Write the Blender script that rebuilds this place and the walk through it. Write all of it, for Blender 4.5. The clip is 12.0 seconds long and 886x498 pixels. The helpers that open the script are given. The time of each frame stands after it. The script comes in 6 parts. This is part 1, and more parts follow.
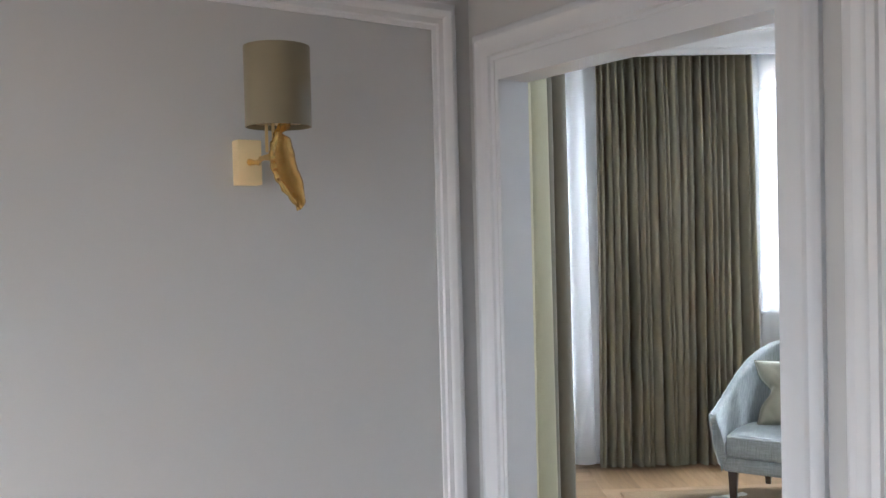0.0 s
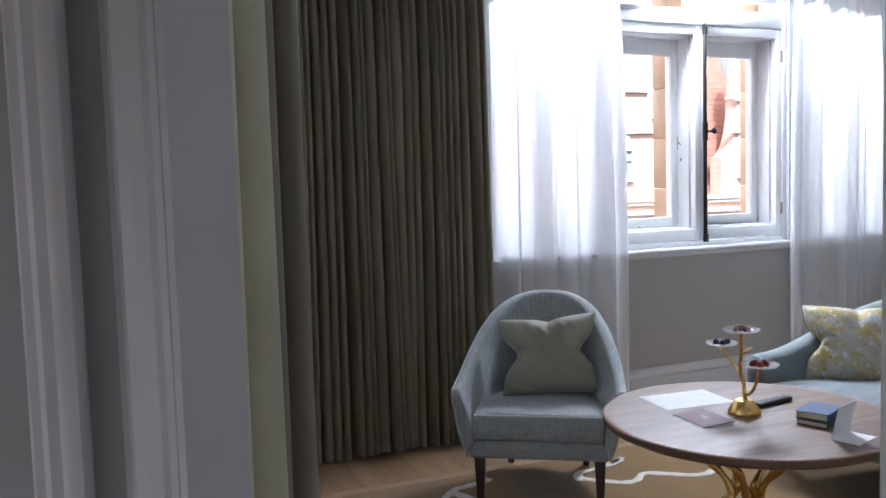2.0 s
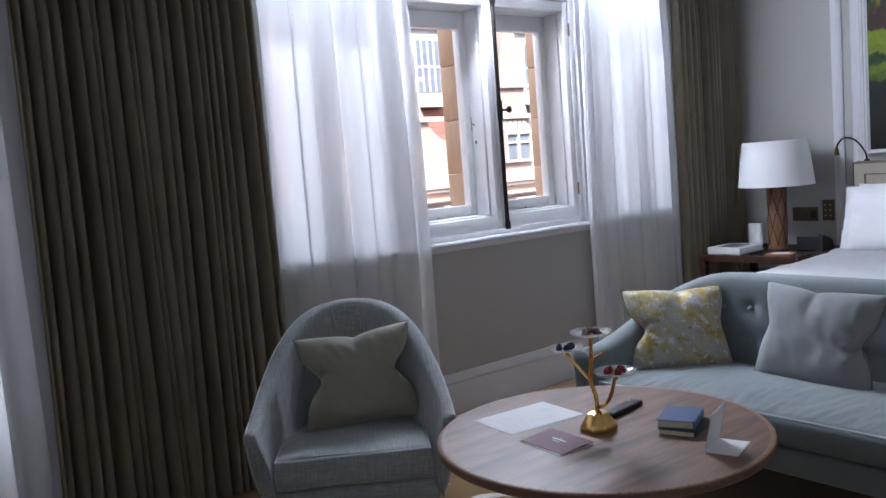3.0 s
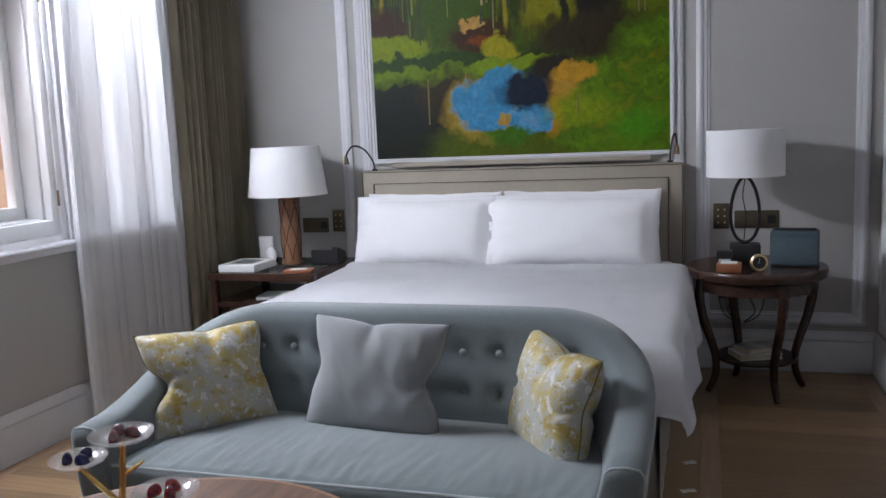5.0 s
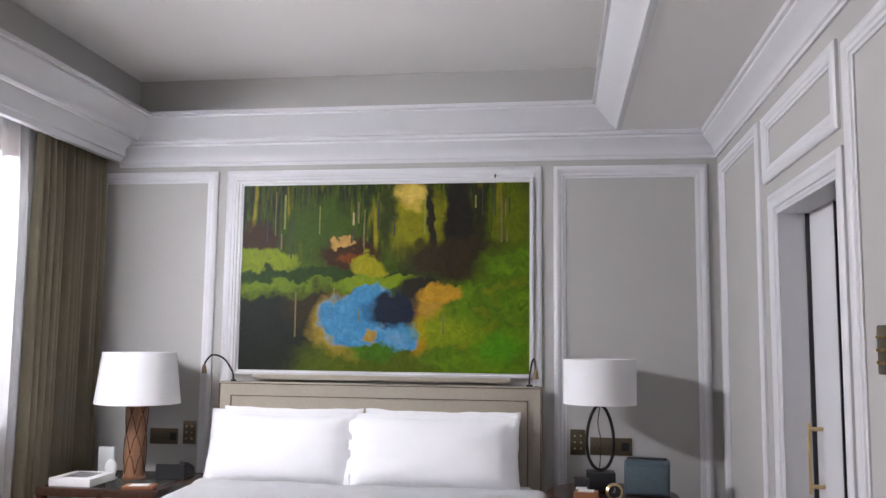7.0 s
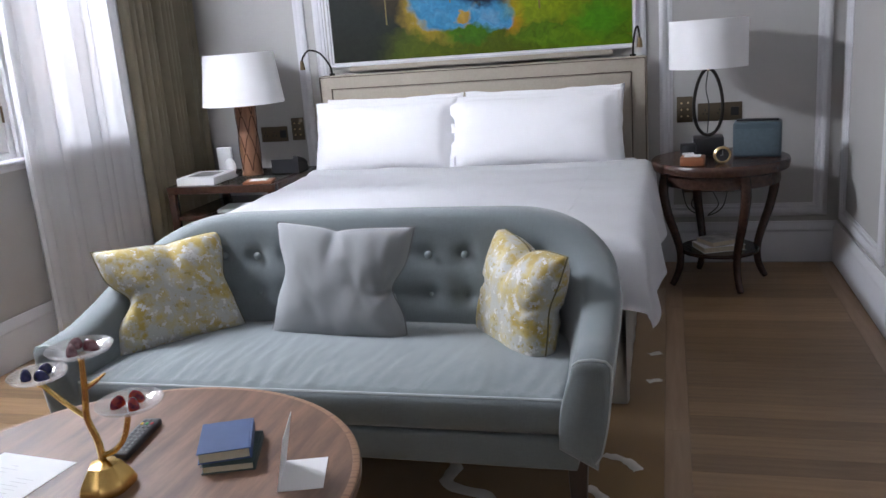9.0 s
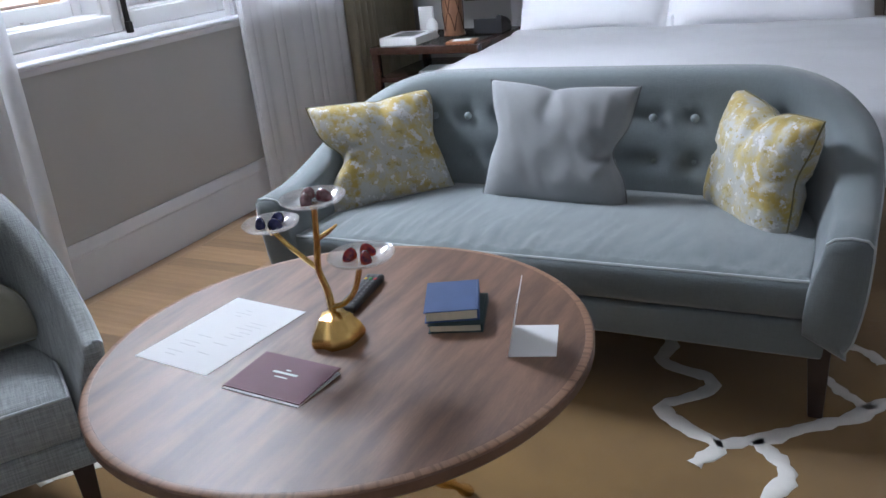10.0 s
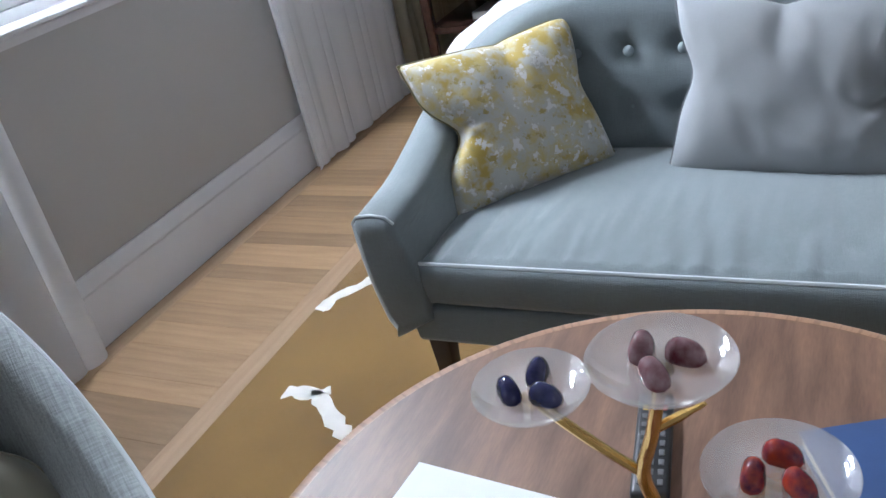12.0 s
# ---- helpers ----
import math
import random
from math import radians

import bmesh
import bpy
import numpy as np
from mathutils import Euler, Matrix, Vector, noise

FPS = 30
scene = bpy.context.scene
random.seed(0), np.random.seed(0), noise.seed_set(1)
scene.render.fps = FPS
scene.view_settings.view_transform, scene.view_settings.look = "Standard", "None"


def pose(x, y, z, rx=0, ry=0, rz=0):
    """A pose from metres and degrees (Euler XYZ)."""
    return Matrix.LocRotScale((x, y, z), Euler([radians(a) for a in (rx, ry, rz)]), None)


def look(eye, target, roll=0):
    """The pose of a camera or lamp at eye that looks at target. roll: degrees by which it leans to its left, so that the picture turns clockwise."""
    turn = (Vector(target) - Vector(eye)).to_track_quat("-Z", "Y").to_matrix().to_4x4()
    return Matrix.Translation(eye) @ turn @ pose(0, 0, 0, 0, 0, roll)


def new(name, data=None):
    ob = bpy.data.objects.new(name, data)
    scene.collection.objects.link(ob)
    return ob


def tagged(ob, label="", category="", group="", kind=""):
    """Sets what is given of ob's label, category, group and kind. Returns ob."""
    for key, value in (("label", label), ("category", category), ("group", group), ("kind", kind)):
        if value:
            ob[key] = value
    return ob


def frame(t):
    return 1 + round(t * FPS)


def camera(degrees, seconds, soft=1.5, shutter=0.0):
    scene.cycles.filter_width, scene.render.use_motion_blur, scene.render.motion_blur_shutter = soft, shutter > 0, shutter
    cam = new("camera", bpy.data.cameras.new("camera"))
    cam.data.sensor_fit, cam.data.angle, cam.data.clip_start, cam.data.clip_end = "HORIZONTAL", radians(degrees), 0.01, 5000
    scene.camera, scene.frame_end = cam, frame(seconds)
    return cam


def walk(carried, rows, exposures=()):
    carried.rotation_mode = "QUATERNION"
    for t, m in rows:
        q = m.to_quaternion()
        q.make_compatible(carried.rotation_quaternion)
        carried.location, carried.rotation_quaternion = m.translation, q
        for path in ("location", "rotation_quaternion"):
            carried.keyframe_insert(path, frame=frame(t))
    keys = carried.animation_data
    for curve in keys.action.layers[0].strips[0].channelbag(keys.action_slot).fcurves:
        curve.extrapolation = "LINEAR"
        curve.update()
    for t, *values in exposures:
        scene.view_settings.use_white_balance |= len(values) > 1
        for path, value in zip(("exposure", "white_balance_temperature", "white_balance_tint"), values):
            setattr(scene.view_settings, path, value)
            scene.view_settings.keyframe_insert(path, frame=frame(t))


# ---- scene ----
cam = camera(55.2, 12.0)
PATH = [
    (0, (-2.313, -3.562, 1.616), (-2.259, -1.564, 1.564), -1.5),
    (0.5, (-2.345, -3.284, 1.523), (-2.134, -1.296, 1.408), -2.1),
    (1, (-2.264, -3.041, 1.44), (-1.769, -1.11, 1.274), -2.1),
    (1.5, (-2.205, -2.725, 1.437), (-1.647, -0.812, 1.274), -1.8),
    (2, (-2.186, -2.340, 1.458), (-1.416, -0.500, 1.302), -1.7),
    (2.5, (-2.105, -2.007, 1.43), (-1.092, -0.29, 1.259), -3.1),
    (2.7, (-2.048, -1.893, 1.445), (-0.965, -0.221, 1.269), -3.9),
    (4.3, (-1.493, -1.127, 1.429), (0.256, -0.208, 1.12), -2.6),
    (4.5, (-1.45, -1.104, 1.449), (0.32, -0.226, 1.143), -2.7),
    (5, (-1.391, -1.069, 1.465), (0.501, -0.479, 1.196), -2.4),
    (5.5, (-1.413, -1.044, 1.516), (0.55, -0.676, 1.408), -0.9),
    (6, (-1.424, -1.053, 1.512), (0.554, -0.767, 1.583), 0.2),
    (6.5, (-1.437, -1.061, 1.508), (0.53, -0.782, 1.739), 0.8),
    (6.7, (-1.426, -1.055, 1.511), (0.541, -0.778, 1.746), 0.9),
    (8.5, (-1.368, -1.06, 1.482), (0.581, -0.696, 1.219), -3.3),
    (9, (-1.351, -1.07, 1.434), (0.519, -0.554, 0.949), -4.3),
    (9.5, (-1.33, -1.052, 1.395), (0.437, -0.37, 0.753), -6.3),
    (10, (-1.268, -0.909, 1.372), (0.361, -0.01, 0.64), -6.2),
    (10.5, (-1.144, -0.686, 1.395), (0.431, 0.32, 0.682), -5.0),
    (11, (-0.93, -0.502, 1.362), (0.586, 0.55, 0.592), -6.5),
    (11.5, (-0.742, -0.328, 1.366), (0.707, 0.75, 0.506), -9.6),
    (12, (-0.598, -0.094, 1.353), (0.932, 0.78, 0.405), -12.7),
]
walk(cam, [(t, look(eye, target, roll)) for t, eye, target, roll in PATH],
     [(0, 3.28, 5750, 6), (1.0, 2.95, 5850, 9), (1.6, 2.25, 5800, 11), (2.0, 1.75, 5700, 13), (2.5, 1.1, 5650, 15), (4.5, 1.12, 6050, 15), (5.5, 1.6, 6150, 17), (6.0, 1.6, 6350, 18), (6.5, 1.85, 6500, 18), (8.5, 1.85, 6250, 17), (9.5, 1.72, 5950, 14), (10.5, 1.65, 5700, 12), (12, 1.95, 5700, 11)])

# ---- world and light ----
world = bpy.data.worlds.new("sky")
scene.world = world
world.use_nodes = True
wn = world.node_tree.nodes
sky = wn.new("ShaderNodeTexSky")
sky.sky_type, sky.sun_disc = "NISHITA", False
sky.sun_elevation, sky.sun_rotation = radians(48), radians(200)
sky.dust_density, sky.air_density = 5.0, 1.0
soft_sky = wn.new("ShaderNodeHueSaturation")
soft_sky.inputs["Saturation"].default_value = 0.35
world.node_tree.links.new(sky.outputs[0], soft_sky.inputs["Color"])
world.node_tree.links.new(soft_sky.outputs[0], wn["Background"].inputs[0])
wn["Background"].inputs[1].default_value = 0.15
sun = new("sun", bpy.data.lights.new("sun", "SUN"))
sun.data.energy, sun.data.angle, sun.data.color = 3.2, radians(6), (1.0, 0.95, 0.88)
sun.matrix_world = look((-10, -18, 24), (0, 8, 0))


def sky_panel(name, eye, target, width, height, watts):
    """An added area lamp that stands in for daylight at an opening."""
    d = bpy.data.lights.new(name, "AREA")
    d.shape, d.size, d.size_y, d.energy, d.color = "RECTANGLE", width, height, watts, (0.93, 0.97, 1.0)
    ob = new(name, d)
    ob.matrix_world = look(eye, target)


sky_panel("daylight_window_1", (1.46, 2.10, 2.55), (1.8, -1.2, 0.0), 0.84, 0.24, 46)
# added panel above the street, out of view, brightens bed and floor
sky_panel("street_sky_fill", (1.4, 6.2, 4.4), (1.75, 0.4, 0.9), 3.0, 0.9, 200)
sky_panel("daylight_window_2", (-1.78, 2.33, 1.45), (-1.6, 0, 1.2), 0.9, 2.2, 12)
sky_panel("daylight_window_3", (0.35, 2.345, 1.85), (0.45, 0, 0.7), 0.78, 1.7, 3.6)
sky_panel("daylight_window_4", (2.65, 2.345, 1.85), (2.5, 0, 0.7), 0.74, 1.7, 4)
# added fill lamp in an unseen opening, brightens the hallway
sky_panel("hall_fill_panel", (-4.17, -4.05, 1.5), (-2.3, -2.0, 1.4), 1.4, 1.5, 0.68)


# ---- materials ----
def material(name, base, rough=0.6, metal=0.0, vary=0.0, scale=8.0, grain=0.0, bump=0.0, bump_scale=200.0, stretch=(1, 1, 1), sheen=0.0, second=None, spec=0.5, rand=0.0):
    m = bpy.data.materials.new(name)
    m.use_nodes = True
    n, l = m.node_tree.nodes, m.node_tree.links
    b = n["Principled BSDF"]
    b.inputs["Roughness"].default_value, b.inputs["Metallic"].default_value = rough, metal
    b.inputs["Specular IOR Level"].default_value = spec
    if sheen:
        b.inputs["Sheen Weight"].default_value = sheen
    tc, mp = n.new("ShaderNodeTexCoord"), n.new("ShaderNodeMapping")
    mp.inputs["Scale"].default_value = stretch
    l.new(tc.outputs["Object"], mp.inputs[0])
    big, fine = n.new("ShaderNodeTexNoise"), n.new("ShaderNodeTexNoise")
    big.inputs["Scale"].default_value, big.inputs["Detail"].default_value = scale, 5
    fine.inputs["Scale"].default_value, fine.inputs["Detail"].default_value = bump_scale, 3
    l.new(mp.outputs[0], big.inputs["Vector"]), l.new(mp.outputs[0], fine.inputs["Vector"])
    dark = second or tuple(c * (1 - vary) for c in base)
    ramp = n.new("ShaderNodeValToRGB")
    ramp.color_ramp.elements[0].position, ramp.color_ramp.elements[1].position = 0.32, 0.68
    ramp.color_ramp.elements[0].color, ramp.color_ramp.elements[1].color = (*dark, 1), (*base, 1)
    l.new(big.outputs["Fac"], ramp.inputs[0])
    out = ramp.outputs[0]
    if grain:
        mix = n.new("ShaderNodeMix")
        mix.data_type, mix.blend_type = "RGBA", "MULTIPLY"
        mix.inputs["Factor"].default_value = grain
        l.new(out, mix.inputs[6]), l.new(fine.outputs["Fac"], mix.inputs[7])
        out = mix.outputs[2]
    if rand:
        info, hs = n.new("ShaderNodeObjectInfo"), n.new("ShaderNodeHueSaturation")
        mr = n.new("ShaderNodeMapRange")
        mr.inputs["To Min"].default_value, mr.inputs["To Max"].default_value = 1 - rand, 1 + rand
        l.new(info.outputs["Random"], mr.inputs["Value"]), l.new(mr.outputs[0], hs.inputs["Value"]), l.new(out, hs.inputs["Color"])
        out = hs.outputs[0]
    l.new(out, b.inputs["Base Color"])
    if bump:
        bp = n.new("ShaderNodeBump")
        bp.inputs["Strength"].default_value, bp.inputs["Distance"].default_value = bump, 0.002
        l.new(fine.outputs["Fac"], bp.inputs["Height"]), l.new(bp.outputs[0], b.inputs["Normal"])
    return m


def weave(m, scale, strength, contrast=0.0):
    """Threads in two directions, as bump and as a slight change of tone."""
    n, l = m.node_tree.nodes, m.node_tree.links
    b = n["Principled BSDF"]
    tc = n.new("ShaderNodeTexCoord")
    fac = []
    for s in ((scale, scale * 0.06, scale * 0.06), (scale * 0.06, scale, scale), ):
        mp, no = n.new("ShaderNodeMapping"), n.new("ShaderNodeTexNoise")
        mp.inputs["Scale"].default_value = s
        no.inputs["Scale"].default_value, no.inputs["Detail"].default_value = 1.0, 2
        l.new(tc.outputs["Object"], mp.inputs[0]), l.new(mp.outputs[0], no.inputs["Vector"])
        fac.append(no.outputs["Fac"])
    add = n.new("ShaderNodeMath")
    add.operation = "ADD"
    l.new(fac[0], add.inputs[0]), l.new(fac[1], add.inputs[1])
    bp = n.new("ShaderNodeBump")
    bp.inputs["Strength"].default_value, bp.inputs["Distance"].default_value = strength, 0.002
    l.new(add.outputs[0], bp.inputs["Height"]), l.new(bp.outputs[0], b.inputs["Normal"])
    if contrast:
        src = b.inputs["Base Color"].links[0].from_socket
        mr, hs = n.new("ShaderNodeMapRange"), n.new("ShaderNodeHueSaturation")
        mr.inputs["From Min"].default_value, mr.inputs["From Max"].default_value = 0.6, 1.4
        mr.inputs["To Min"].default_value, mr.inputs["To Max"].default_value = 1 - contrast, 1 + contrast
        l.new(add.outputs[0], mr.inputs["Value"]), l.new(mr.outputs[0], hs.inputs["Value"]), l.new(src, hs.inputs["Color"])
        l.new(hs.outputs[0], b.inputs["Base Color"])
    return m


def radial_grain(m):
    """Fine dark ticks that run outwards from the axis, as on cross-banded veneer."""
    n, l = m.node_tree.nodes, m.node_tree.links
    b = n["Principled BSDF"]
    src = b.inputs["Base Color"].links[0].from_socket
    tc, gr, no, mr, hs = (n.new("ShaderNode" + k) for k in ("TexCoord", "TexGradient", "TexNoise", "MapRange", "HueSaturation"))
    gr.gradient_type = "RADIAL"
    no.noise_dimensions = "1D"
    no.inputs["Scale"].default_value, no.inputs["Detail"].default_value = 260, 4
    mr.inputs["From Min"].default_value, mr.inputs["From Max"].default_value = 0.36, 0.50
    mr.inputs["To Min"].default_value, mr.inputs["To Max"].default_value = 0.72, 1.04
    l.new(tc.outputs["Object"], gr.inputs[0]), l.new(gr.outputs["Fac"], no.inputs["W"]), l.new(no.outputs["Fac"], mr.inputs["Value"])
    l.new(mr.outputs[0], hs.inputs["Value"]), l.new(src, hs.inputs["Color"]), l.new(hs.outputs[0], b.inputs["Base Color"])
    return m


WALL = material("wall_paint", (0.43, 0.42, 0.405), 0.75, vary=0.04, scale=2.0, bump=0.08, bump_scale=350)
HALL = material("hall_paint", (0.47, 0.47, 0.475), 0.7, vary=0.04, scale=1.5, bump=0.06, bump_scale=300)
HALLTRIM = material("grey_trim_paint", (0.57, 0.58, 0.61), 0.42, vary=0.03, scale=6, bump=0.05, bump_scale=120)
TRIM = material("white_trim_paint", (0.64, 0.64, 0.66), 0.38, vary=0.03, scale=6, bump=0.05, bump_scale=120)
# lighter copy of the trim paint: sky light on window frames is coloured in
TRIM_LIT = material("white_trim_paint_lit", (0.83, 0.83, 0.83), 0.32, vary=0.03, scale=6, bump=0.05, bump_scale=120)
CEIL = material("ceiling_paint", (0.84, 0.83, 0.82), 0.8, vary=0.02, scale=2, bump=0.05, bump_scale=300)
OAK = material("oak", (0.40, 0.26, 0.14), 0.42, second=(0.30, 0.185, 0.095), scale=3, grain=0.35, bump=0.12, bump_scale=60, stretch=(1, 14, 14), rand=0.26)
OAKB = material("oak_border", (0.46, 0.31, 0.19), 0.42, second=(0.37, 0.24, 0.14), scale=3, grain=0.3, bump=0.1, bump_scale=60, stretch=(1, 14, 14), rand=0.08)
GAP = material("floor_base", (0.16, 0.10, 0.055), 0.8, vary=0.2)
RUG = material("mustard_wool", (0.26, 0.142, 0.028), 0.95, second=(0.19, 0.10, 0.018), scale=3.5, grain=0.25, bump=0.8, bump_scale=420, sheen=0.3)
RUGW = material("ivory_wool", (0.72, 0.69, 0.64), 0.95, vary=0.1, scale=20, bump=0.8, bump_scale=420)
# darker copy of the drape linen: the backlit face's shade is in the colour
DRAPE_SHADED = weave(material("olive_linen_shaded", (0.27, 0.24, 0.18), 0.9, vary=0.08, scale=6, sheen=0.15), 900, 0.25, 0.08)
DRAPE = weave(material("olive_linen", (0.45, 0.40, 0.285), 0.85, vary=0.08, scale=6, sheen=0.25), 900, 0.25, 0.10)
LINING = weave(material("pale_olive_lining", (0.66, 0.63, 0.47), 0.85, vary=0.06, scale=6), 900, 0.15, 0.04)
MINT = weave(material("blue_grey_wool", (0.155, 0.183, 0.192), 0.85, vary=0.10, scale=5, sheen=0.4), 700, 0.4, 0.12)
CHAIRF = weave(material("pale_grey_tweed", (0.31, 0.335, 0.335), 0.9, vary=0.10, scale=7, sheen=0.3), 260, 0.55, 0.34)
PIPE = material("piping", (0.52, 0.56, 0.57), 0.85, vary=0.06, scale=40)
LINEN = material("white_bed_linen", (0.88, 0.88, 0.90), 0.75, vary=0.03, scale=5, bump=0.1, bump_scale=500, sheen=0.2)
GREYC = weave(material("dove_grey_cloth", (0.255, 0.265, 0.275), 0.85, vary=0.05, scale=6, sheen=0.2), 1000, 0.2, 0.03)
SAGE = weave(material("sage_satin", (0.25, 0.237, 0.178), 0.6, vary=0.06, scale=6, sheen=0.3), 1200, 0.15, 0.04)
HEADF = weave(material("taupe_cloth", (0.40, 0.355, 0.29), 0.85, vary=0.06, scale=6), 1000, 0.25, 0.08)
HEADP = material("dark_nail_line", (0.10, 0.07, 0.05), 0.5, vary=0.2, scale=60)
VALANCE = weave(material("cream_valance", (0.70, 0.67, 0.59), 0.85, vary=0.05, scale=6), 1000, 0.2, 0.04)
WALNUT = material("walnut", (0.29, 0.158, 0.098), 0.46, second=(0.145, 0.076, 0.048), scale=3.2, grain=0.4, bump=0.04, bump_scale=40, stretch=(1.3, 9, 4))
WALNUTE = material("walnut_edge", (0.21, 0.115, 0.07), 0.35, second=(0.13, 0.068, 0.042), scale=6, grain=0.3, bump=0.04, bump_scale=60)
WALNUTR = radial_grain(material("walnut_rim", (0.35, 0.20, 0.125), 0.5, second=(0.33, 0.19, 0.115), scale=5, grain=0.2))
DARKW = material("dark_mahogany", (0.075, 0.036, 0.024), 0.22, second=(0.042, 0.02, 0.014), scale=4, grain=0.3, bump=0.03, bump_scale=50, stretch=(2, 12, 12))
DARKL = material("espresso_leg", (0.045, 0.024, 0.017), 0.35, vary=0.3, scale=8)
GOLD = material("cast_gold", (0.76, 0.50, 0.17), 0.27, 1.0, vary=0.15, scale=25, bump=0.5, bump_scale=45)
BRASS = material("satin_brass", (0.70, 0.53, 0.28), 0.33, 1.0, vary=0.08, scale=20)
BRONZE = material("aged_bronze", (0.27, 0.20, 0.12), 0.4, 1.0, vary=0.2, scale=20)
PLATE = material("bronze_plate", (0.13, 0.105, 0.072), 0.42, 0.75, vary=0.08, scale=30)
BLACK = material("black_plastic", (0.018, 0.018, 0.02), 0.4, vary=0.2, scale=20)
IRON = material("dark_iron", (0.03, 0.026, 0.022), 0.45, 0.7, vary=0.2, scale=30)
SHADEW = material("white_lampshade", (0.80, 0.80, 0.81), 0.8, vary=0.02, scale=10, bump=0.1, bump_scale=400)
SHADEG = material("olive_silk_shade", (0.165, 0.135, 0.075), 0.6, vary=0.06, scale=8, bump=0.15, bump_scale=350, sheen=0.2)
PAPER = material("white_paper", (0.80, 0.80, 0.80), 0.7, vary=0.02, scale=4)
MAROON = material("maroon_card", (0.14, 0.045, 0.065), 0.65, vary=0.06, scale=15)
BLUEB = material("blue_book_cloth", (0.035, 0.075, 0.20), 0.6, vary=0.12, scale=25, bump=0.2, bump_scale=500)
GREENB = material("green_book_cloth", (0.02, 0.045, 0.045), 0.6, vary=0.12, scale=25, bump=0.2, bump_scale=500)
PAGES = material("book_pages", (0.62, 0.55, 0.40), 0.8, vary=0.12, scale=60)
COPPERW = material("copper_wood", (0.30, 0.145, 0.075), 0.4, second=(0.20, 0.09, 0.045), scale=5, grain=0.3, bump=0.2, bump_scale=60, stretch=(8, 8, 1))
TEAL = material("slate_blue_plastic", (0.055, 0.085, 0.105), 0.4, vary=0.06, scale=20)
WHITEP = material("white_plastic", (0.75, 0.75, 0.75), 0.35, vary=0.02, scale=10)
ORANGE = material("orange_leather", (0.28, 0.10, 0.04), 0.5, vary=0.1, scale=25)
# lighter than the sofa wool: the buttons' highlight is put into the colour
BUTTON_LIT = material("button_cloth_lit", (0.20, 0.235, 0.245), 0.8, vary=0.06, scale=60)


def plain_glass(name, tint=(1, 1, 1), rough=0.0, mix=0.04):
    m = bpy.data.materials.new(name)
    m.use_nodes = True
    n, l = m.node_tree.nodes, m.node_tree.links
    n.remove(n["Principled BSDF"])
    t, g, x = (n.new("ShaderNode" + k) for k in ("BsdfTransparent", "BsdfGlossy", "MixShader"))
    t.inputs[0].default_value = (*tint, 1)
    g.inputs["Roughness"].default_value = rough
    x.inputs[0].default_value = mix
    l.new(t.outputs[0], x.inputs[1]), l.new(g.outputs[0], x.inputs[2])
    l.new(x.outputs[0], n["Material Output"].inputs[0])
    return m


def sheer_cloth(name, see=0.09):
    m = bpy.data.materials.new(name)
    m.use_nodes = True
    n, l = m.node_tree.nodes, m.node_tree.links
    n.remove(n["Principled BSDF"])
    d, t, p, a, b = (n.new("ShaderNode" + k) for k in ("BsdfDiffuse", "BsdfTranslucent", "BsdfTransparent", "MixShader", "MixShader"))
    d.inputs[0].default_value = t.inputs[0].default_value = (0.93, 0.935, 0.95, 1)
    a.inputs[0].default_value, b.inputs[0].default_value = 0.58, see
    l.new(d.outputs[0], a.inputs[1]), l.new(t.outputs[0], a.inputs[2])
    l.new(a.outputs[0], b.inputs[1]), l.new(p.outputs[0], b.inputs[2])
    tc, mp, no, bp = (n.new("ShaderNode" + k) for k in ("TexCoord", "Mapping", "TexNoise", "Bump"))
    mp.inputs["Scale"].default_value = (600, 600, 60)
    bp.inputs["Strength"].default_value, bp.inputs["Distance"].default_value = 0.2, 0.001
    l.new(tc.outputs["Object"], mp.inputs[0]), l.new(mp.outputs[0], no.inputs["Vector"]), l.new(no.outputs["Fac"], bp.inputs["Height"])
    l.new(bp.outputs[0], d.inputs["Normal"]), l.new(bp.outputs[0], t.inputs["Normal"])
    l.new(b.outputs[0], n["Material Output"].inputs[0])
    return m


GLASS = plain_glass("window_glass")
SHEER = sheer_cloth("sheer_voile")


def milky_glass():
    m = sheer_cloth("seeded_glass", 0.74)
    n, l = m.node_tree.nodes, m.node_tree.links
    out = n["Material Output"]
    old = out.inputs[0].links[0].from_socket
    g, x = n.new("ShaderNodeBsdfGlossy"), n.new("ShaderNodeMixShader")
    g.inputs["Roughness"].default_value = 0.06
    x.inputs[0].default_value = 0.16
    l.new(old, x.inputs[1]), l.new(g.outputs[0], x.inputs[2]), l.new(x.outputs[0], out.inputs[0])
    return m


DISH = milky_glass()


# ---- mesh helpers ----
def put_mesh(name, bm, mat, parent=None, smooth=None):
    me = bpy.data.meshes.new(name)
    bmesh.ops.recalc_face_normals(bm, faces=bm.faces)
    bm.to_mesh(me)
    bm.free()
    me.materials.append(mat)
    if smooth is not None:
        me.shade_smooth() if smooth == 180 else me.polygons.foreach_set("use_smooth", [True] * len(me.polygons))
        if smooth != 180:
            me.set_sharp_from_angle(angle=radians(smooth))
    ob = new(name, me)
    ob.parent = parent
    return ob


def part(name, bm, mat, parent, label="", smooth=40):
    ob = put_mesh(name, bm, mat, parent, smooth)
    return tagged(ob, label) if label else ob


def thing(name, m, label, category, group=""):
    ob = new(name)
    ob.empty_display_size = 0.1
    ob.matrix_world = m
    return tagged(ob, label, category, group)


def structure(name, bm, mat, label="", smooth=35):
    return tagged(put_mesh(name, bm, mat, None, smooth), label, kind="structure")


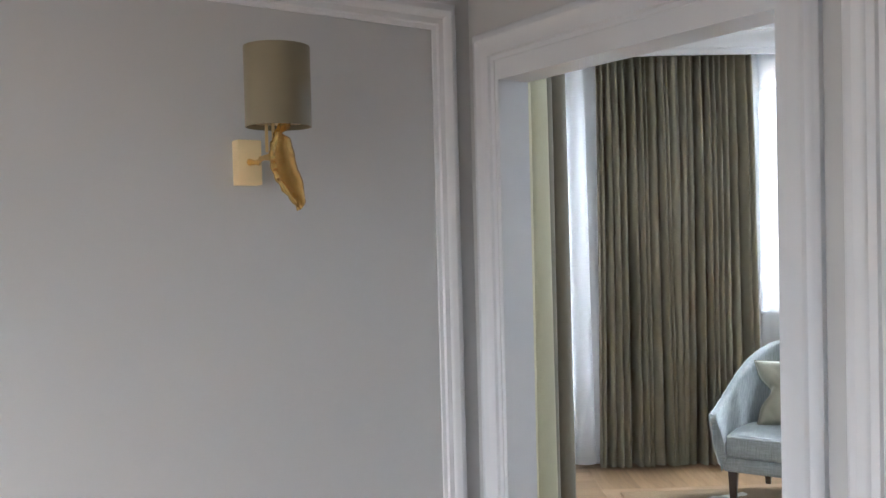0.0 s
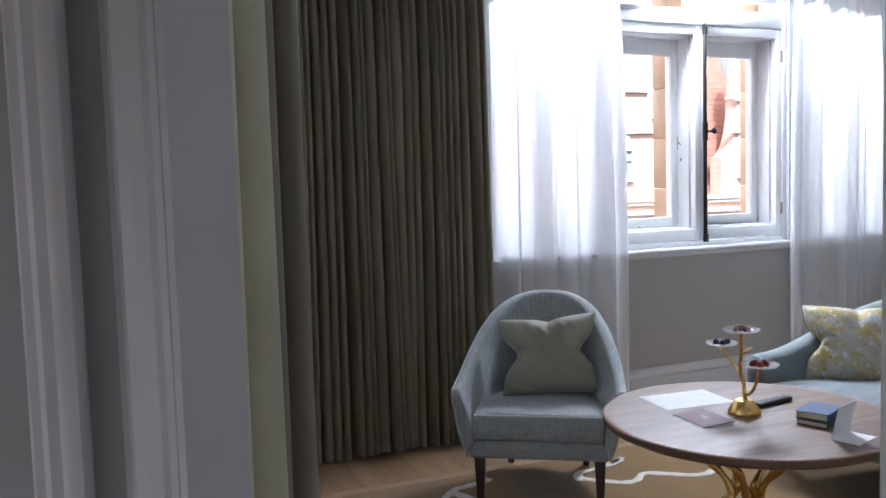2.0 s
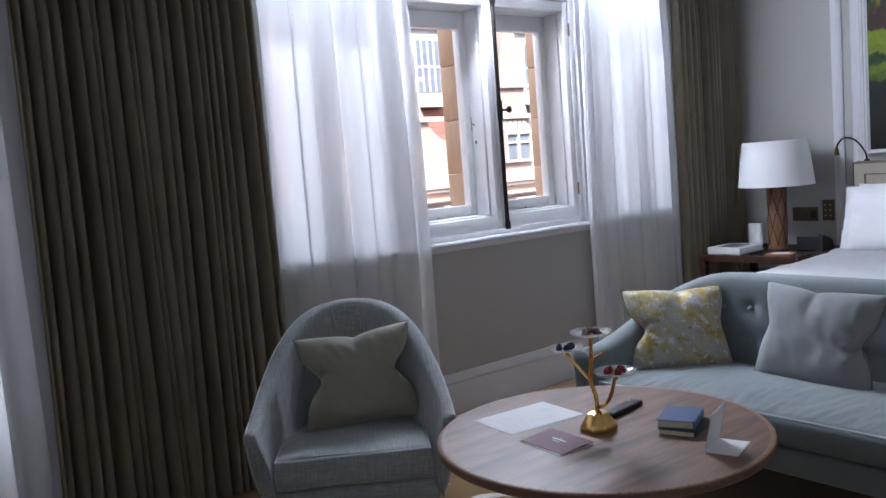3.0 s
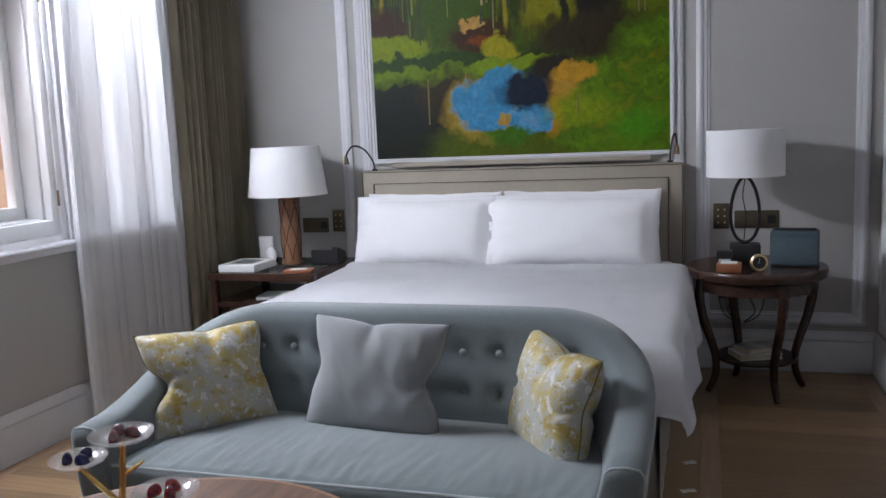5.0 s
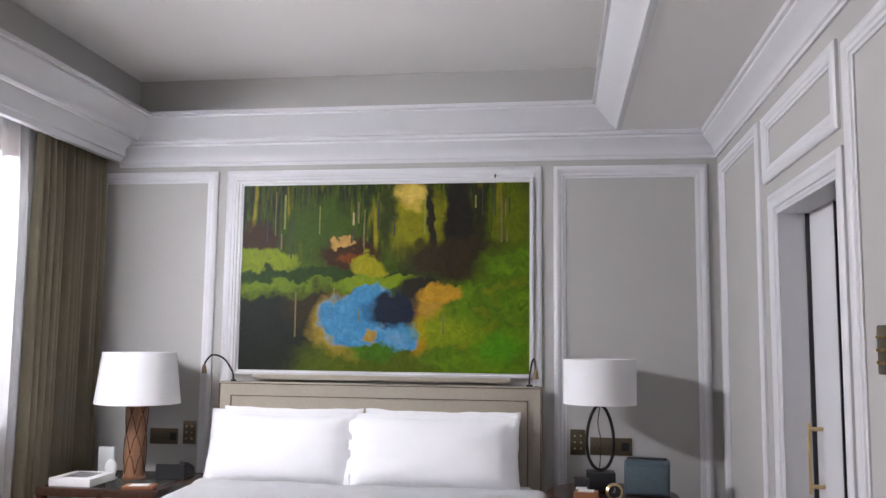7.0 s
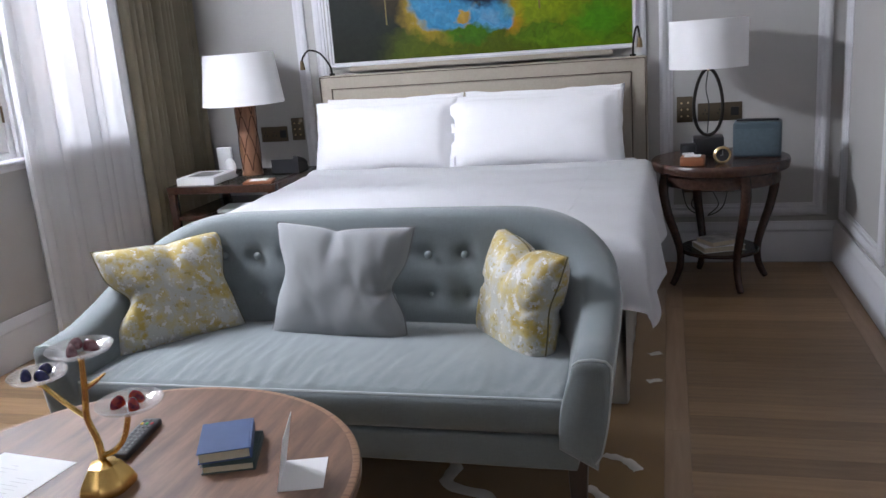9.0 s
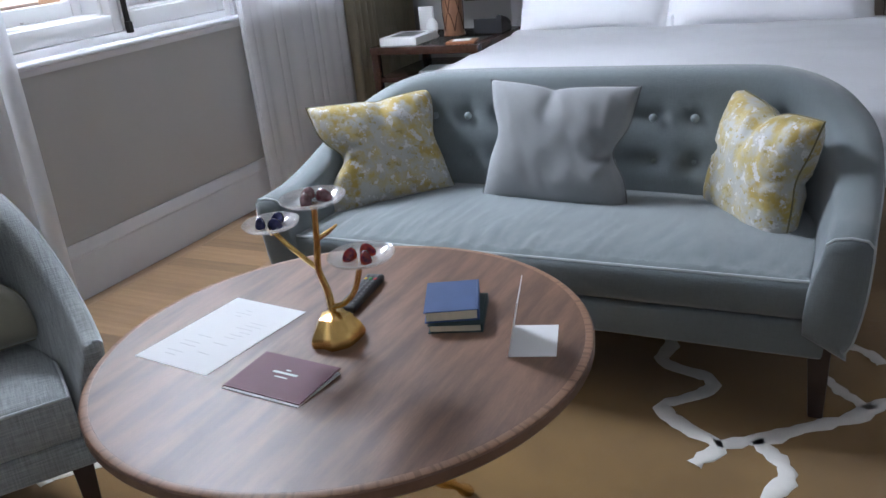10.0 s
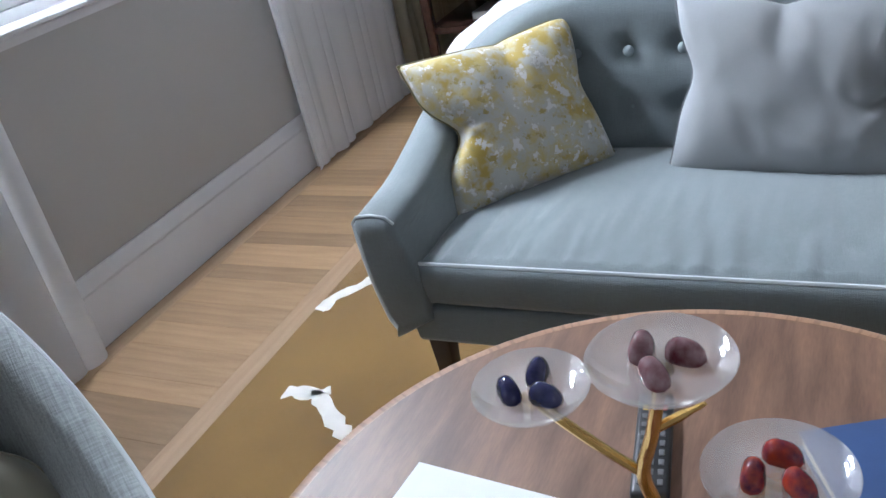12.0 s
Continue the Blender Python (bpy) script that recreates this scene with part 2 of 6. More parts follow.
def box(bm, x0, x1, y0, y1, z0, z1, m=None, bevel=0.0, seg=2):
    vs = [bm.verts.new(((m @ Vector(p)) if m else p)) for p in ((x0, y0, z0), (x1, y0, z0), (x1, y1, z0), (x0, y1, z0), (x0, y0, z1), (x1, y0, z1), (x1, y1, z1), (x0, y1, z1))]
    fs = [bm.faces.new([vs[i] for i in q]) for q in ((3, 2, 1, 0), (4, 5, 6, 7), (0, 1, 5, 4), (1, 2, 6, 5), (2, 3, 7, 6), (3, 0, 4, 7))]
    if bevel:
        es = list({e for f in fs for e in f.edges})
        bmesh.ops.bevel(bm, geom=es, offset=bevel, segments=seg, profile=0.5, affect="EDGES")
    return bm


def boxes(*rows, m=None, bevel=0.0, seg=2):
    bm = bmesh.new()
    for r in rows:
        box(bm, *r, m=m, bevel=bevel, seg=seg)
    return bm


def lathe(profile, seg=24, m=None, bm=None, closed=False):
    bm = bm or bmesh.new()
    rings = []
    for r, z in profile:
        if r < 1e-6:
            p = Vector((0, 0, z))
            rings.append([bm.verts.new(m @ p if m else p)])
        else:
            ring = []
            for i in range(seg):
                a = 2 * math.pi * i / seg
                p = Vector((r * math.cos(a), r * math.sin(a), z))
                ring.append(bm.verts.new(m @ p if m else p))
            rings.append(ring)
    for a, b in zip(rings, rings[1:] + ([rings[0]] if closed else [])):
        for i in range(seg):
            j = (i + 1) % seg
            if len(a) == 1 and len(b) == 1:
                continue
            if len(a) == 1:
                bm.faces.new((a[0], b[j], b[i]))
            elif len(b) == 1:
                bm.faces.new((a[i], a[j], b[0]))
            else:
                bm.faces.new((a[i], a[j], b[j], b[i]))
    return bm


def tube(points, radii, seg=10, bm=None, closed=False, flat=1.0):
    """A tube along points; radii is one number or one a point; ends are capped."""
    bm = bm or bmesh.new()
    pts = [Vector(p) for p in points]
    rad = radii if isinstance(radii, (list, tuple)) else [radii] * len(pts)
    rings, up = [], None
    for i, p in enumerate(pts):
        a, b = pts[max(i - 1, 0)], pts[min(i + 1, len(pts) - 1)]
        if closed:
            a, b = pts[i - 1], pts[(i + 1) % len(pts)]
        t = (b - a).normalized()
        if up is None:
            up = Vector((0, 0, 1)) if abs(t.z) < 0.9 else Vector((1, 0, 0))
        s = t.cross(up).normalized()
        up = s.cross(t).normalized()
        rings.append([bm.verts.new(p + rad[i] * (math.cos(k * 2 * math.pi / seg) * s + flat * math.sin(k * 2 * math.pi / seg) * up)) for k in range(seg)])
    for a, b in zip(rings, rings[1:] + ([rings[0]] if closed else [])):
        for k in range(seg):
            bm.faces.new((a[k], a[(k + 1) % seg], b[(k + 1) % seg], b[k]))
    if not closed:
        bm.faces.new(rings[0][::-1]), bm.faces.new(rings[-1])
    return bm


def smooth_path(points, n=6):
    """Points along a Catmull-Rom line through the given ones."""
    p = [Vector(q) for q in points]
    p = [2 * p[0] - p[1]] + p + [2 * p[-1] - p[-2]]
    out = []
    for i in range(1, len(p) - 2):
        for k in range(n):
            t = k / n
            a, b, c, d = p[i - 1], p[i], p[i + 1], p[i + 2]
            out.append(0.5 * (2 * b + (c - a) * t + (2 * a - 5 * b + 4 * c - d) * t * t + (3 * b - 3 * c + d - a) * t ** 3))
    return out + [p[-2]]


def prism(outline, z0, z1, m=None, bm=None):
    bm = bm or bmesh.new()
    lo = [bm.verts.new(m @ Vector((x, y, z0)) if m else (x, y, z0)) for x, y in outline]
    hi = [bm.verts.new(m @ Vector((x, y, z1)) if m else (x, y, z1)) for x, y in outline]
    bm.faces.new(lo[::-1]), bm.faces.new(hi)
    for i in range(len(lo)):
        j = (i + 1) % len(lo)
        bm.faces.new((lo[i], lo[j], hi[j], hi[i]))
    return bm


def wall_frame(origin, right, out):
    """Local x runs to the right along a wall, y up, z out of it."""
    r, o = Vector(right).normalized(), Vector(out).normalized()
    u = Vector((0, 0, 1))
    return Matrix(((r.x, u.x, o.x, origin[0]), (r.y, u.y, o.y, origin[1]), (r.z, u.z, o.z, origin[2]), (0, 0, 0, 1)))


PROFILE = ((0, 0), (0, 0.012), (0.010, 0.021), (0.024, 0.026), (0.036, 0.022), (0.044, 0.014), (0.060, 0.014), (0.064, 0.008), (0.075, 0.006), (0.075, 0))


def ring_moulding(bm, m, x0, x1, y0, y1, profile=PROFILE, sides=4):
    """A mitred moulding round a rectangle on a wall; sides=3 leaves the bottom out."""
    n = len(profile)
    corners = []
    for cx, cy, sx, sy in ((x0, y0, 1, 1), (x0, y1, 1, -1), (x1, y1, -1, -1), (x1, y0, -1, 1)):
        corners.append([bm.verts.new(m @ Vector((cx + sx * s, cy + (sy * s if sides == 4 or sy < 0 else 0), h))) for s, h in profile])
    for i in range(sides):
        a, b = corners[i], corners[(i + 1) % 4]
        for k in range(n):
            bm.faces.new((a[k], a[(k + 1) % n], b[(k + 1) % n], b[k]))
    if sides == 3:
        bm.faces.new(corners[0]), bm.faces.new(corners[3])
    return bm


def run_moulding(bm, a, b, out, profile):
    """A straight moulding from a to b; profile in (out, up) from that line."""
    a, b, o, u = Vector(a), Vector(b), Vector(out).normalized(), Vector((0, 0, 1))
    ra = [bm.verts.new(a + s * o + h * u) for s, h in profile]
    rb = [bm.verts.new(b + s * o + h * u) for s, h in profile]
    n = len(profile)
    for k in range(n):
        bm.faces.new((ra[k], ra[(k + 1) % n], rb[(k + 1) % n], rb[k]))
    bm.faces.new(ra), bm.faces.new(rb[::-1])
    return bm


def panel_frame(m, x0, x1, y0, y1):
    return structure("trim", ring_moulding(bmesh.new(), m, x0, x1, y0, y1), TRIM, "white painted panel moulding on the wall")


# ---- plan ----
BX, SY, NY, WX = 3.845, -2.01, 2.08, -2.4          # faces of the bed, door, window and west walls
HIGH = 3.19
DD, DN = Vector((0.541, -0.841, 0)), Vector((0.841, 0.541, 0))   # along the entrance wall, and through it
DO = Vector((-2.092, -1.22, 0))
DW, DT = 0.882, 0.10


def entry(a, b, z=0.0):
    p = DO + a * DD + b * DN
    return (p.x, p.y, z)


# floor, under the planks
floor = structure("floor", boxes((-6.2, 4.1, -6.4, 2.4, -0.12, -0.012)), GAP, "oak parquet floor")

# bed wall
structure("wall_east", boxes((BX, BX + 0.2, SY - 0.2, NY + 0.3, -0.1, 3.3)), WALL, "warm grey painted wall behind the bed")
# window wall with two openings
WA, WB, WZ0, WZ1 = (0.80, 2.24), (-2.25, -1.30), 1.03, 2.66
WL, WR = -0.06, 3.06                             # the side lights reach to here, behind the sheers
structure("wall_north", boxes((WX - 0.2, WB[0], NY, NY + 0.3, -0.1, 3.3), (WB[1], WL, NY, NY + 0.3, -0.1, 3.3), (WR, BX, NY, NY + 0.3, -0.1, 3.3),
                              (WB[0], WB[1], NY, NY + 0.3, -0.1, 0.25), (WB[0], WB[1], NY, NY + 0.3, WZ1, 3.3), (WL, WR, NY, NY + 0.3, -0.1, WZ0 - 0.04), (WL, WR, NY, NY + 0.3, WZ1, 3.3)), WALL, "warm grey painted window wall")
# south wall with a doorway
PX0, PX1, PZ = 1.625, 2.463, 2.10
structure("wall_south", boxes((-1.30, PX0, SY - 0.12, SY, -0.1, 3.3), (PX1, BX, SY - 0.12, SY, -0.1, 3.3), (PX0, PX1, SY - 0.12, SY, PZ, 3.3)), WALL, "warm grey painted wall with a doorway")
structure("wall_west", boxes((WX - 0.2, WX, -1.0, NY, -0.1, 3.3)), WALL, "warm grey painted wall")
ent = Matrix(((DD.x, DN.x, 0, DO.x), (DD.y, DN.y, 0, DO.y), (0, 0, 1, 0), (0, 0, 0, 1)))
structure("wall_entrance", boxes((-0.75, 0, 0, DT, -0.1, 3.3), (DW, 2.7, 0, DT, -0.1, 3.3), (0, DW, 0, DT, 2.07, 3.3), m=ent), HALL, "grey painted wall with the entrance doorway")
structure("wall_hall_left", boxes((-0.27, -0.12, -3.3, 0, -0.1, 2.9), m=ent), HALL, "grey painted hallway wall")
structure("wall_hall_right", boxes((2.6, 2.75, -3.3, 0, -0.1, 2.9), m=ent), HALL, "grey painted hallway wall")
# the opening in the back wall is added, unseen, for the fill lamp
structure("wall_hall_back", boxes((-0.27, 0.5, -3.45, -3.3, -0.1, 2.9), (2.0, 2.75, -3.45, -3.3, -0.1, 2.9), (0.5, 2.0, -3.45, -3.3, -0.1, 0.7), (0.5, 2.0, -3.45, -3.3, 2.3, 2.9), m=ent), HALL, "grey painted hallway wall")
structure("ceiling_hall", boxes((-0.27, 2.75, -3.45, 0.0, 2.6, 2.75), m=ent), CEIL, "white hallway ceiling")

# the closed room behind the doorway in the south wall
structure("wall_lobby", boxes((PX0 - 0.6, PX1 + 0.6, -3.5, -3.4, -0.1, 2.7), (PX0 - 0.7, PX0 - 0.6, -3.5, SY - 0.12, -0.1, 2.7), (PX1 + 0.6, PX1 + 0.7, -3.5, SY - 0.12, -0.1, 2.7)), TRIM, "white wall of the lobby")
structure("ceiling_lobby", boxes((PX0 - 0.7, PX1 + 0.7, -3.5, SY - 0.12, 2.4, 2.5)), CEIL, "white lobby ceiling")

# coffered ceiling: soffits, cove lip, recess and raised middle
CX0, CX1, CY0, CY1, SZ = -1.15, 3.735, -1.41, 1.69, 2.80
structure("ceiling", boxes((-2.7, 4.0, -3.6, 2.4, HIGH, HIGH + 0.15)), CEIL, "white ceiling, raised in the middle")
structure("ceiling_soffit", boxes((-2.6, CX0, -2.2, 1.86, SZ, HIGH - 0.004), (CX1, BX, SY, 1.86, SZ, HIGH - 0.004), (CX0, CX1, SY, CY0, SZ, HIGH - 0.004), (CX0, CX1, CY1, 1.86, SZ, HIGH - 0.004)), CEIL, "white lowered ceiling border")
LIP = ((-0.02, 0.0), (0.0, 0.0), (0.012, 0.004), (0.018, 0.016), (0.05, 0.035), (0.10, 0.085), (0.135, 0.115), (0.135, 0.13), (0.155, 0.13), (0.155, 0.152), (0.13, 0.152), (0.05, 0.09), (-0.02, 0.06))


def loop_moulding(x0, x1, y0, y1, z, profile):
    """A mitred moulding round the inside of a rectangular opening; profile in (inwards, up)."""
    bm = bmesh.new()
    cs = []
    for cx, cy, sx, sy in ((x0, y0, 1, 1), (x1, y0, -1, 1), (x1, y1, -1, -1), (x0, y1, 1, -1)):
        cs.append([bm.verts.new((cx + sx * s, cy + sy * s, z + h)) for s, h in profile])
    n = len(profile)
    for i in range(4):
        a, b = cs[i], cs[(i + 1) % 4]
        for k in range(n):
            bm.faces.new((a[k], a[(k + 1) % n], b[(k + 1) % n], b[k]))
    return bm


structure("cornice", loop_moulding(CX0, CX1, CY0, CY1, SZ - 0.003, LIP), TRIM, "white plaster cove lip of the coffered ceiling")
structure("ceiling_recess", boxes((CX0 + 0.003, CX0 + 0.02, CY0, CY1, 2.87, HIGH - 0.002), (CX1 - 0.02, CX1 - 0.003, CY0, CY1, 2.87, HIGH - 0.002), (CX0 + 0.02, CX1 - 0.02, CY0 + 0.003, CY0 + 0.02, 2.87, HIGH - 0.002), (CX0 + 0.02, CX1 - 0.02, CY1 - 0.02, CY1 - 0.003, 2.87, HIGH - 0.002)), WALL, "beige recess above the cove lip")
CORN = ((0, 0), (0.012, 0), (0.012, 0.018), (0.022, 0.024), (0.026, 0.045), (0.045, 0.075), (0.075, 0.10), (0.09, 0.115), (0.09, 0.13), (0.105, 0.135), (0.105, 0.158), (0, 0.158))
structure("cornice", run_moulding(bmesh.new(), (BX, SY, 2.642), (BX, 1.86, 2.642), (-1, 0, 0), CORN), TRIM, "white plaster cornice")
structure("cornice", run_moulding(bmesh.new(), (-1.4, SY, 2.642), (BX - 0.002, SY, 2.642), (0, 1, 0), CORN), TRIM, "white plaster cornice")
# curtain pelmet along the window wall
PEL = ((0, 0), (0.02, 0), (0.04, 0.03), (0.055, 0.035), (0.075, 0.07), (0.12, 0.105), (0.13, 0.125), (0.0, 0.125))
structure("pelmet", run_moulding(boxes((WX, BX, 1.86, 1.895, 2.68, HIGH - 0.01)), (WX, 1.862, 2.676), (BX, 1.862, 2.676), (0, -1, 0), PEL), TRIM, "white moulded curtain pelmet")
structure("ceiling_pelmet", boxes((WX, BX, 1.895, NY, 2.84, 2.88)), CEIL, "white top of the curtain box")

# skirting boards
SKIRT = ((0, 0), (0.022, 0), (0.022, 0.165), (0.018, 0.172), (0.018, 0.182), (0.024, 0.190), (0.022, 0.205), (0.012, 0.222), (0.009, 0.24), (0, 0.24))
for a, b, o in (((BX, SY, 0), (BX, NY, 0), (-1, 0, 0)), ((WB[1], NY, 0), (BX - 0.024, NY, 0), (0, -1, 0)), ((PX1 + 0.09, SY, 0), (BX - 0.024, SY, 0), (0, 1, 0)), ((-1.4, SY, 0), (PX0 - 0.09, SY, 0), (0, 1, 0)),
                (entry(-0.12, -3.2), entry(-0.12, -0.002), DD), (entry(DW + 0.09, 0), entry(2.5, 0), -DN)):
    structure("baseboard", run_moulding(bmesh.new(), a, b, o, SKIRT), TRIM, "white painted moulded skirting board")

# panel mouldings
BED = wall_frame((BX, 0, 0), (0, -1, 0), (-1, 0, 0))
SOUTH = wall_frame((0, SY, 0), (-1, 0, 0), (0, 1, 0))
HALLL = wall_frame(entry(-0.12, 0), DN, DD)
ENTR = wall_frame(entry(0, 0), DD, -DN)
panel_frame(BED, -1.100, 0.951, 0.275, 2.605)
panel_frame(BED, 1.022, 1.950, 0.275, 2.602)
panel_frame(BED, -2.02, -1.160, 0.275, 2.605)
panel_frame(SOUTH, -3.69, -2.725, 0.275, 2.578)
panel_frame(SOUTH, -2.635, -1.58, 2.25, 2.565)
panel_frame(SOUTH, -1.50, -0.1, 0.275, 2.53)
panel_frame(SOUTH, 0.0, 1.3, 0.31, 2.53)
panel_frame(HALLL, -2.6, -0.055, 0.31, 2.24)
panel_frame(ENTR, DW + 0.125, 2.4, 0.31, 2.24)

# doorways: linings and architraves
ARCH = ((0, 0), (0, 0.014), (0.008, 0.022), (0.022, 0.026), (0.034, 0.020), (0.040, 0.016), (0.066, 0.016), (0.070, 0.008), (0.082, 0.006), (0.082, 0))
structure("architrave", ring_moulding(bmesh.new(), ENTR, -0.082, DW + 0.082, 0.0, 2.07 + 0.082, ARCH, 3), HALLTRIM, "white painted door architrave")
structure("door_lining", boxes((-0.001, 0.014, -0.003, DT + 0.003, 0, 2.07), (DW - 0.014, DW + 0.001, -0.003, DT + 0.003, 0, 2.07), (0.014, DW - 0.014, -0.003, DT + 0.003, 2.016, 2.071), m=ent), HALLTRIM, "white painted door lining")
structure("door_jamb", boxes((0.785, 1.10, DT + 0.07, DT + 0.115, 0, 2.6), (0.89, 1.10, DT + 0.004, DT + 0.07, 0, 2.6), m=ent, bevel=0.003), HALLTRIM, "white painted door jamb")
structure("architrave", ring_moulding(bmesh.new(), SOUTH, -PX1 - 0.082, -PX0 + 0.082, 0.0, PZ + 0.082, ARCH, 3), TRIM, "white painted door architrave")
structure("door_lining", boxes((PX0 - 0.001, PX0 + 0.014, SY - 0.123, SY + 0.003, 0, PZ), (PX1 - 0.014, PX1 + 0.001, SY - 0.123, SY + 0.003, 0, PZ), (PX0 + 0.014, PX1 - 0.014, SY - 0.123, SY + 0.003, PZ - 0.014, PZ + 0.001)), TRIM, "white painted door lining")

# ---- windows ----
def rect_frame(bm, x0, x1, z0, z1, w, y0, y1, bevel=0.004, bottom=None, top=None):
    b, t = bottom or w, top or w
    box(bm, x0, x0 + w, y0, y1, z0, z1, bevel=bevel)
    box(bm, x1 - w, x1, y0, y1, z0, z1, bevel=bevel)
    box(bm, x0 + w, x1 - w, y0, y1, z0, z0 + b, bevel=bevel)
    box(bm, x0 + w, x1 - w, y0, y1, z1 - t, z1, bevel=bevel)
    return bm


def pane(x0, x1, z0, z1, y, parent):
    ob = part("pane", boxes((x0, x1, y, y + 0.005, z0, z1)), GLASS, parent)
    ob.visible_shadow = False


def window(name, x0, x1, z0, z1, transom, fittings):
    w = tagged(new(name), "white painted timber casement window", kind="structure")
    bm = rect_frame(bmesh.new(), x0 + 0.002, x1 - 0.002, z0, z1 - 0.002, 0.04, NY + 0.03, NY + 0.13)
    box(bm, x0 + 0.042, x1 - 0.042, NY + 0.02, NY + 0.13, transom, transom + 0.07, bevel=0.006)
    part("window_frame", bm, TRIM_LIT, w)
    mid = (x0 + x1) / 2
    rows = [(x0 + 0.043, mid - 0.003, z0 + 0.043, transom - 0.004), (mid + 0.003, x1 - 0.043, z0 + 0.043, transom - 0.004),
            (x0 + 0.043, mid - 0.003, transom + 0.074, z1 - 0.045), (mid + 0.003, x1 - 0.043, transom + 0.074, z1 - 0.045)]
    for i, (a, b, c, d) in enumerate(rows):
        if d - c < 0.12:
            continue
        sash = part("sash", rect_frame(bmesh.new(), a, b, c, d, 0.048, NY + 0.035, NY + 0.085, bottom=0.075 if i < 2 else 0.03, top=0.06 if i < 2 else 0.03), TRIM_LIT, w)
        if i < 2:
            part("reveal", rect_frame(bmesh.new(), a + 0.040, b - 0.040, c + 0.060, d - 0.045, 0.022, NY + 0.086, NY + 0.262, bevel=0.003, bottom=0.024, top=0.024), TRIM_LIT, w)
            part("storm_sash", rect_frame(bmesh.new(), a + 0.063, b - 0.063, c + 0.085, d - 0.070, 0.052, NY + 0.19, NY + 0.25, bottom=0.065, top=0.10), TRIM_LIT, w)
            pane(a + 0.113, b - 0.113, c + 0.147, d - 0.168, NY + 0.22, w)
        else:
            pane(a + 0.047, b - 0.047, c + 0.029, d - 0.029, NY + 0.06, w)
    if fittings:
        bm = boxes((mid + 0.012, mid + 0.028, NY + 0.012, NY + 0.034, z0 + 0.03, transom + 0.01), (mid + 0.008, mid + 0.032, NY + 0.006, NY + 0.034, 1.68, 1.80), (mid + 0.008, mid + 0.032, NY + 0.006, NY + 0.034, z0 + 0.03, z0 + 0.08), (mid + 0.008, mid + 0.032, NY + 0.006, NY + 0.034, transom - 0.06, transom), bevel=0.003)
        bolt = part("espagnolette_bolt", bm, IRON, w, "dark iron espagnolette bolt")
        part("knob", lathe([(0, 0), (0.008, 0), (0.007, 0.02), (0.018, 0.03), (0.022, 0.042), (0.015, 0.052), (0, 0.054)], 14, m=pose(mid + 0.03, NY + 0.004, 1.74, 90, 0, 30)), IRON, bolt)
        part("handle", tube(smooth_path([(mid - 0.06, NY + 0.2, 1.68), (mid - 0.06, NY + 0.16, 1.66), (mid - 0.05, NY + 0.155, 1.60), (mid - 0.07, NY + 0.16, 1.555)], 5), 0.006, 8, bm=boxes((mid - 0.072, mid - 0.048, NY + 0.19, NY + 0.203, 1.63, 1.72), bevel=0.003)), BRONZE, w, "small bronze casement handle")
        for z in (1.22, 2.24):
            part("hinge", lathe([(0, -0.04), (0.006, -0.04), (0.006, 0.04), (0, 0.04)], 10, m=pose(x1 - 0.046, NY + 0.03, z)), BRONZE, w)
        for x in (mid - 0.38, mid + 0.34):
            part("sash_lift", boxes((x - 0.012, x + 0.012, NY + 0.19, NY + 0.203, z0 + 0.13, z0 + 0.142), bevel=0.003), BRONZE, w)
    return w


window("window_3", WL, WA[0] - 0.04, WZ0 - 0.038, WZ1, 2.42, False)
window("window_4", WA[1] + 0.04, WR, WZ0 - 0.038, WZ1, 2.42, False)
window("window_1", WA[0], WA[1], WZ0 - 0.038, WZ1, 2.42, True)
structure("window_mullion", boxes((WA[0] - 0.038, WA[0], NY + 0.01, NY + 0.30, WZ0 - 0.038, WZ1), (WA[1], WA[1] + 0.038, NY + 0.01, NY + 0.30, WZ0 - 0.038, WZ1)), TRIM, "white painted post between the windows")
window("window_2", WB[0], WB[1], 0.252, WZ1, 2.42, False)
structure("window_sill", run_moulding(bmesh.new(), (WL - 0.02, NY, 0.945), (WR + 0.02, NY, 0.945), (0, -1, 0), ((-0.03, 0.045), (-0.03, 0.053), (0.045, 0.053), (0.052, 0.046), (0.052, 0.036), (0.045, 0.030), (0.022, 0.026), (0.018, 0.0), (0, 0), (0, 0.045))), TRIM, "white painted window sill")

# ---- the street outside ----
STONE = material("terracotta", (0.62, 0.41, 0.25), 0.8, second=(0.55, 0.35, 0.20), scale=3, grain=0.2, bump=0.4, bump_scale=30)
BRICK = material("pink_brick", (0.62, 0.47, 0.38), 0.9, second=(0.53, 0.39, 0.31), scale=2.5, grain=0.35, bump=0.5, bump_scale=25, stretch=(1, 1, 4))
PALE = material("pale_stone", (0.66, 0.55, 0.48), 0.85, vary=0.15, scale=3, bump=0.4, bump_scale=20)
SLATE = material("roof_slate", (0.20, 0.22, 0.25), 0.6, vary=0.3, scale=6, bump=0.4, bump_scale=20)
TILE = material("roof_tile", (0.42, 0.19, 0.14), 0.8, vary=0.3, scale=6, bump=0.5, bump_scale=20)
# the panes' sky reflection is put into this grey-blue base colour
SKYG = material("sky_tinted_pane", (0.24, 0.27, 0.30), 0.1, vary=0.3, scale=1)
ROAD = material("asphalt", (0.05, 0.05, 0.05), 0.9, vary=0.2, scale=2, bump=0.3, bump_scale=80)
tagged(put_mesh("ground", boxes((-400, 400, 2.6, 600, -9.2, -9.0)), ROAD), "grey street far below", kind="structure")
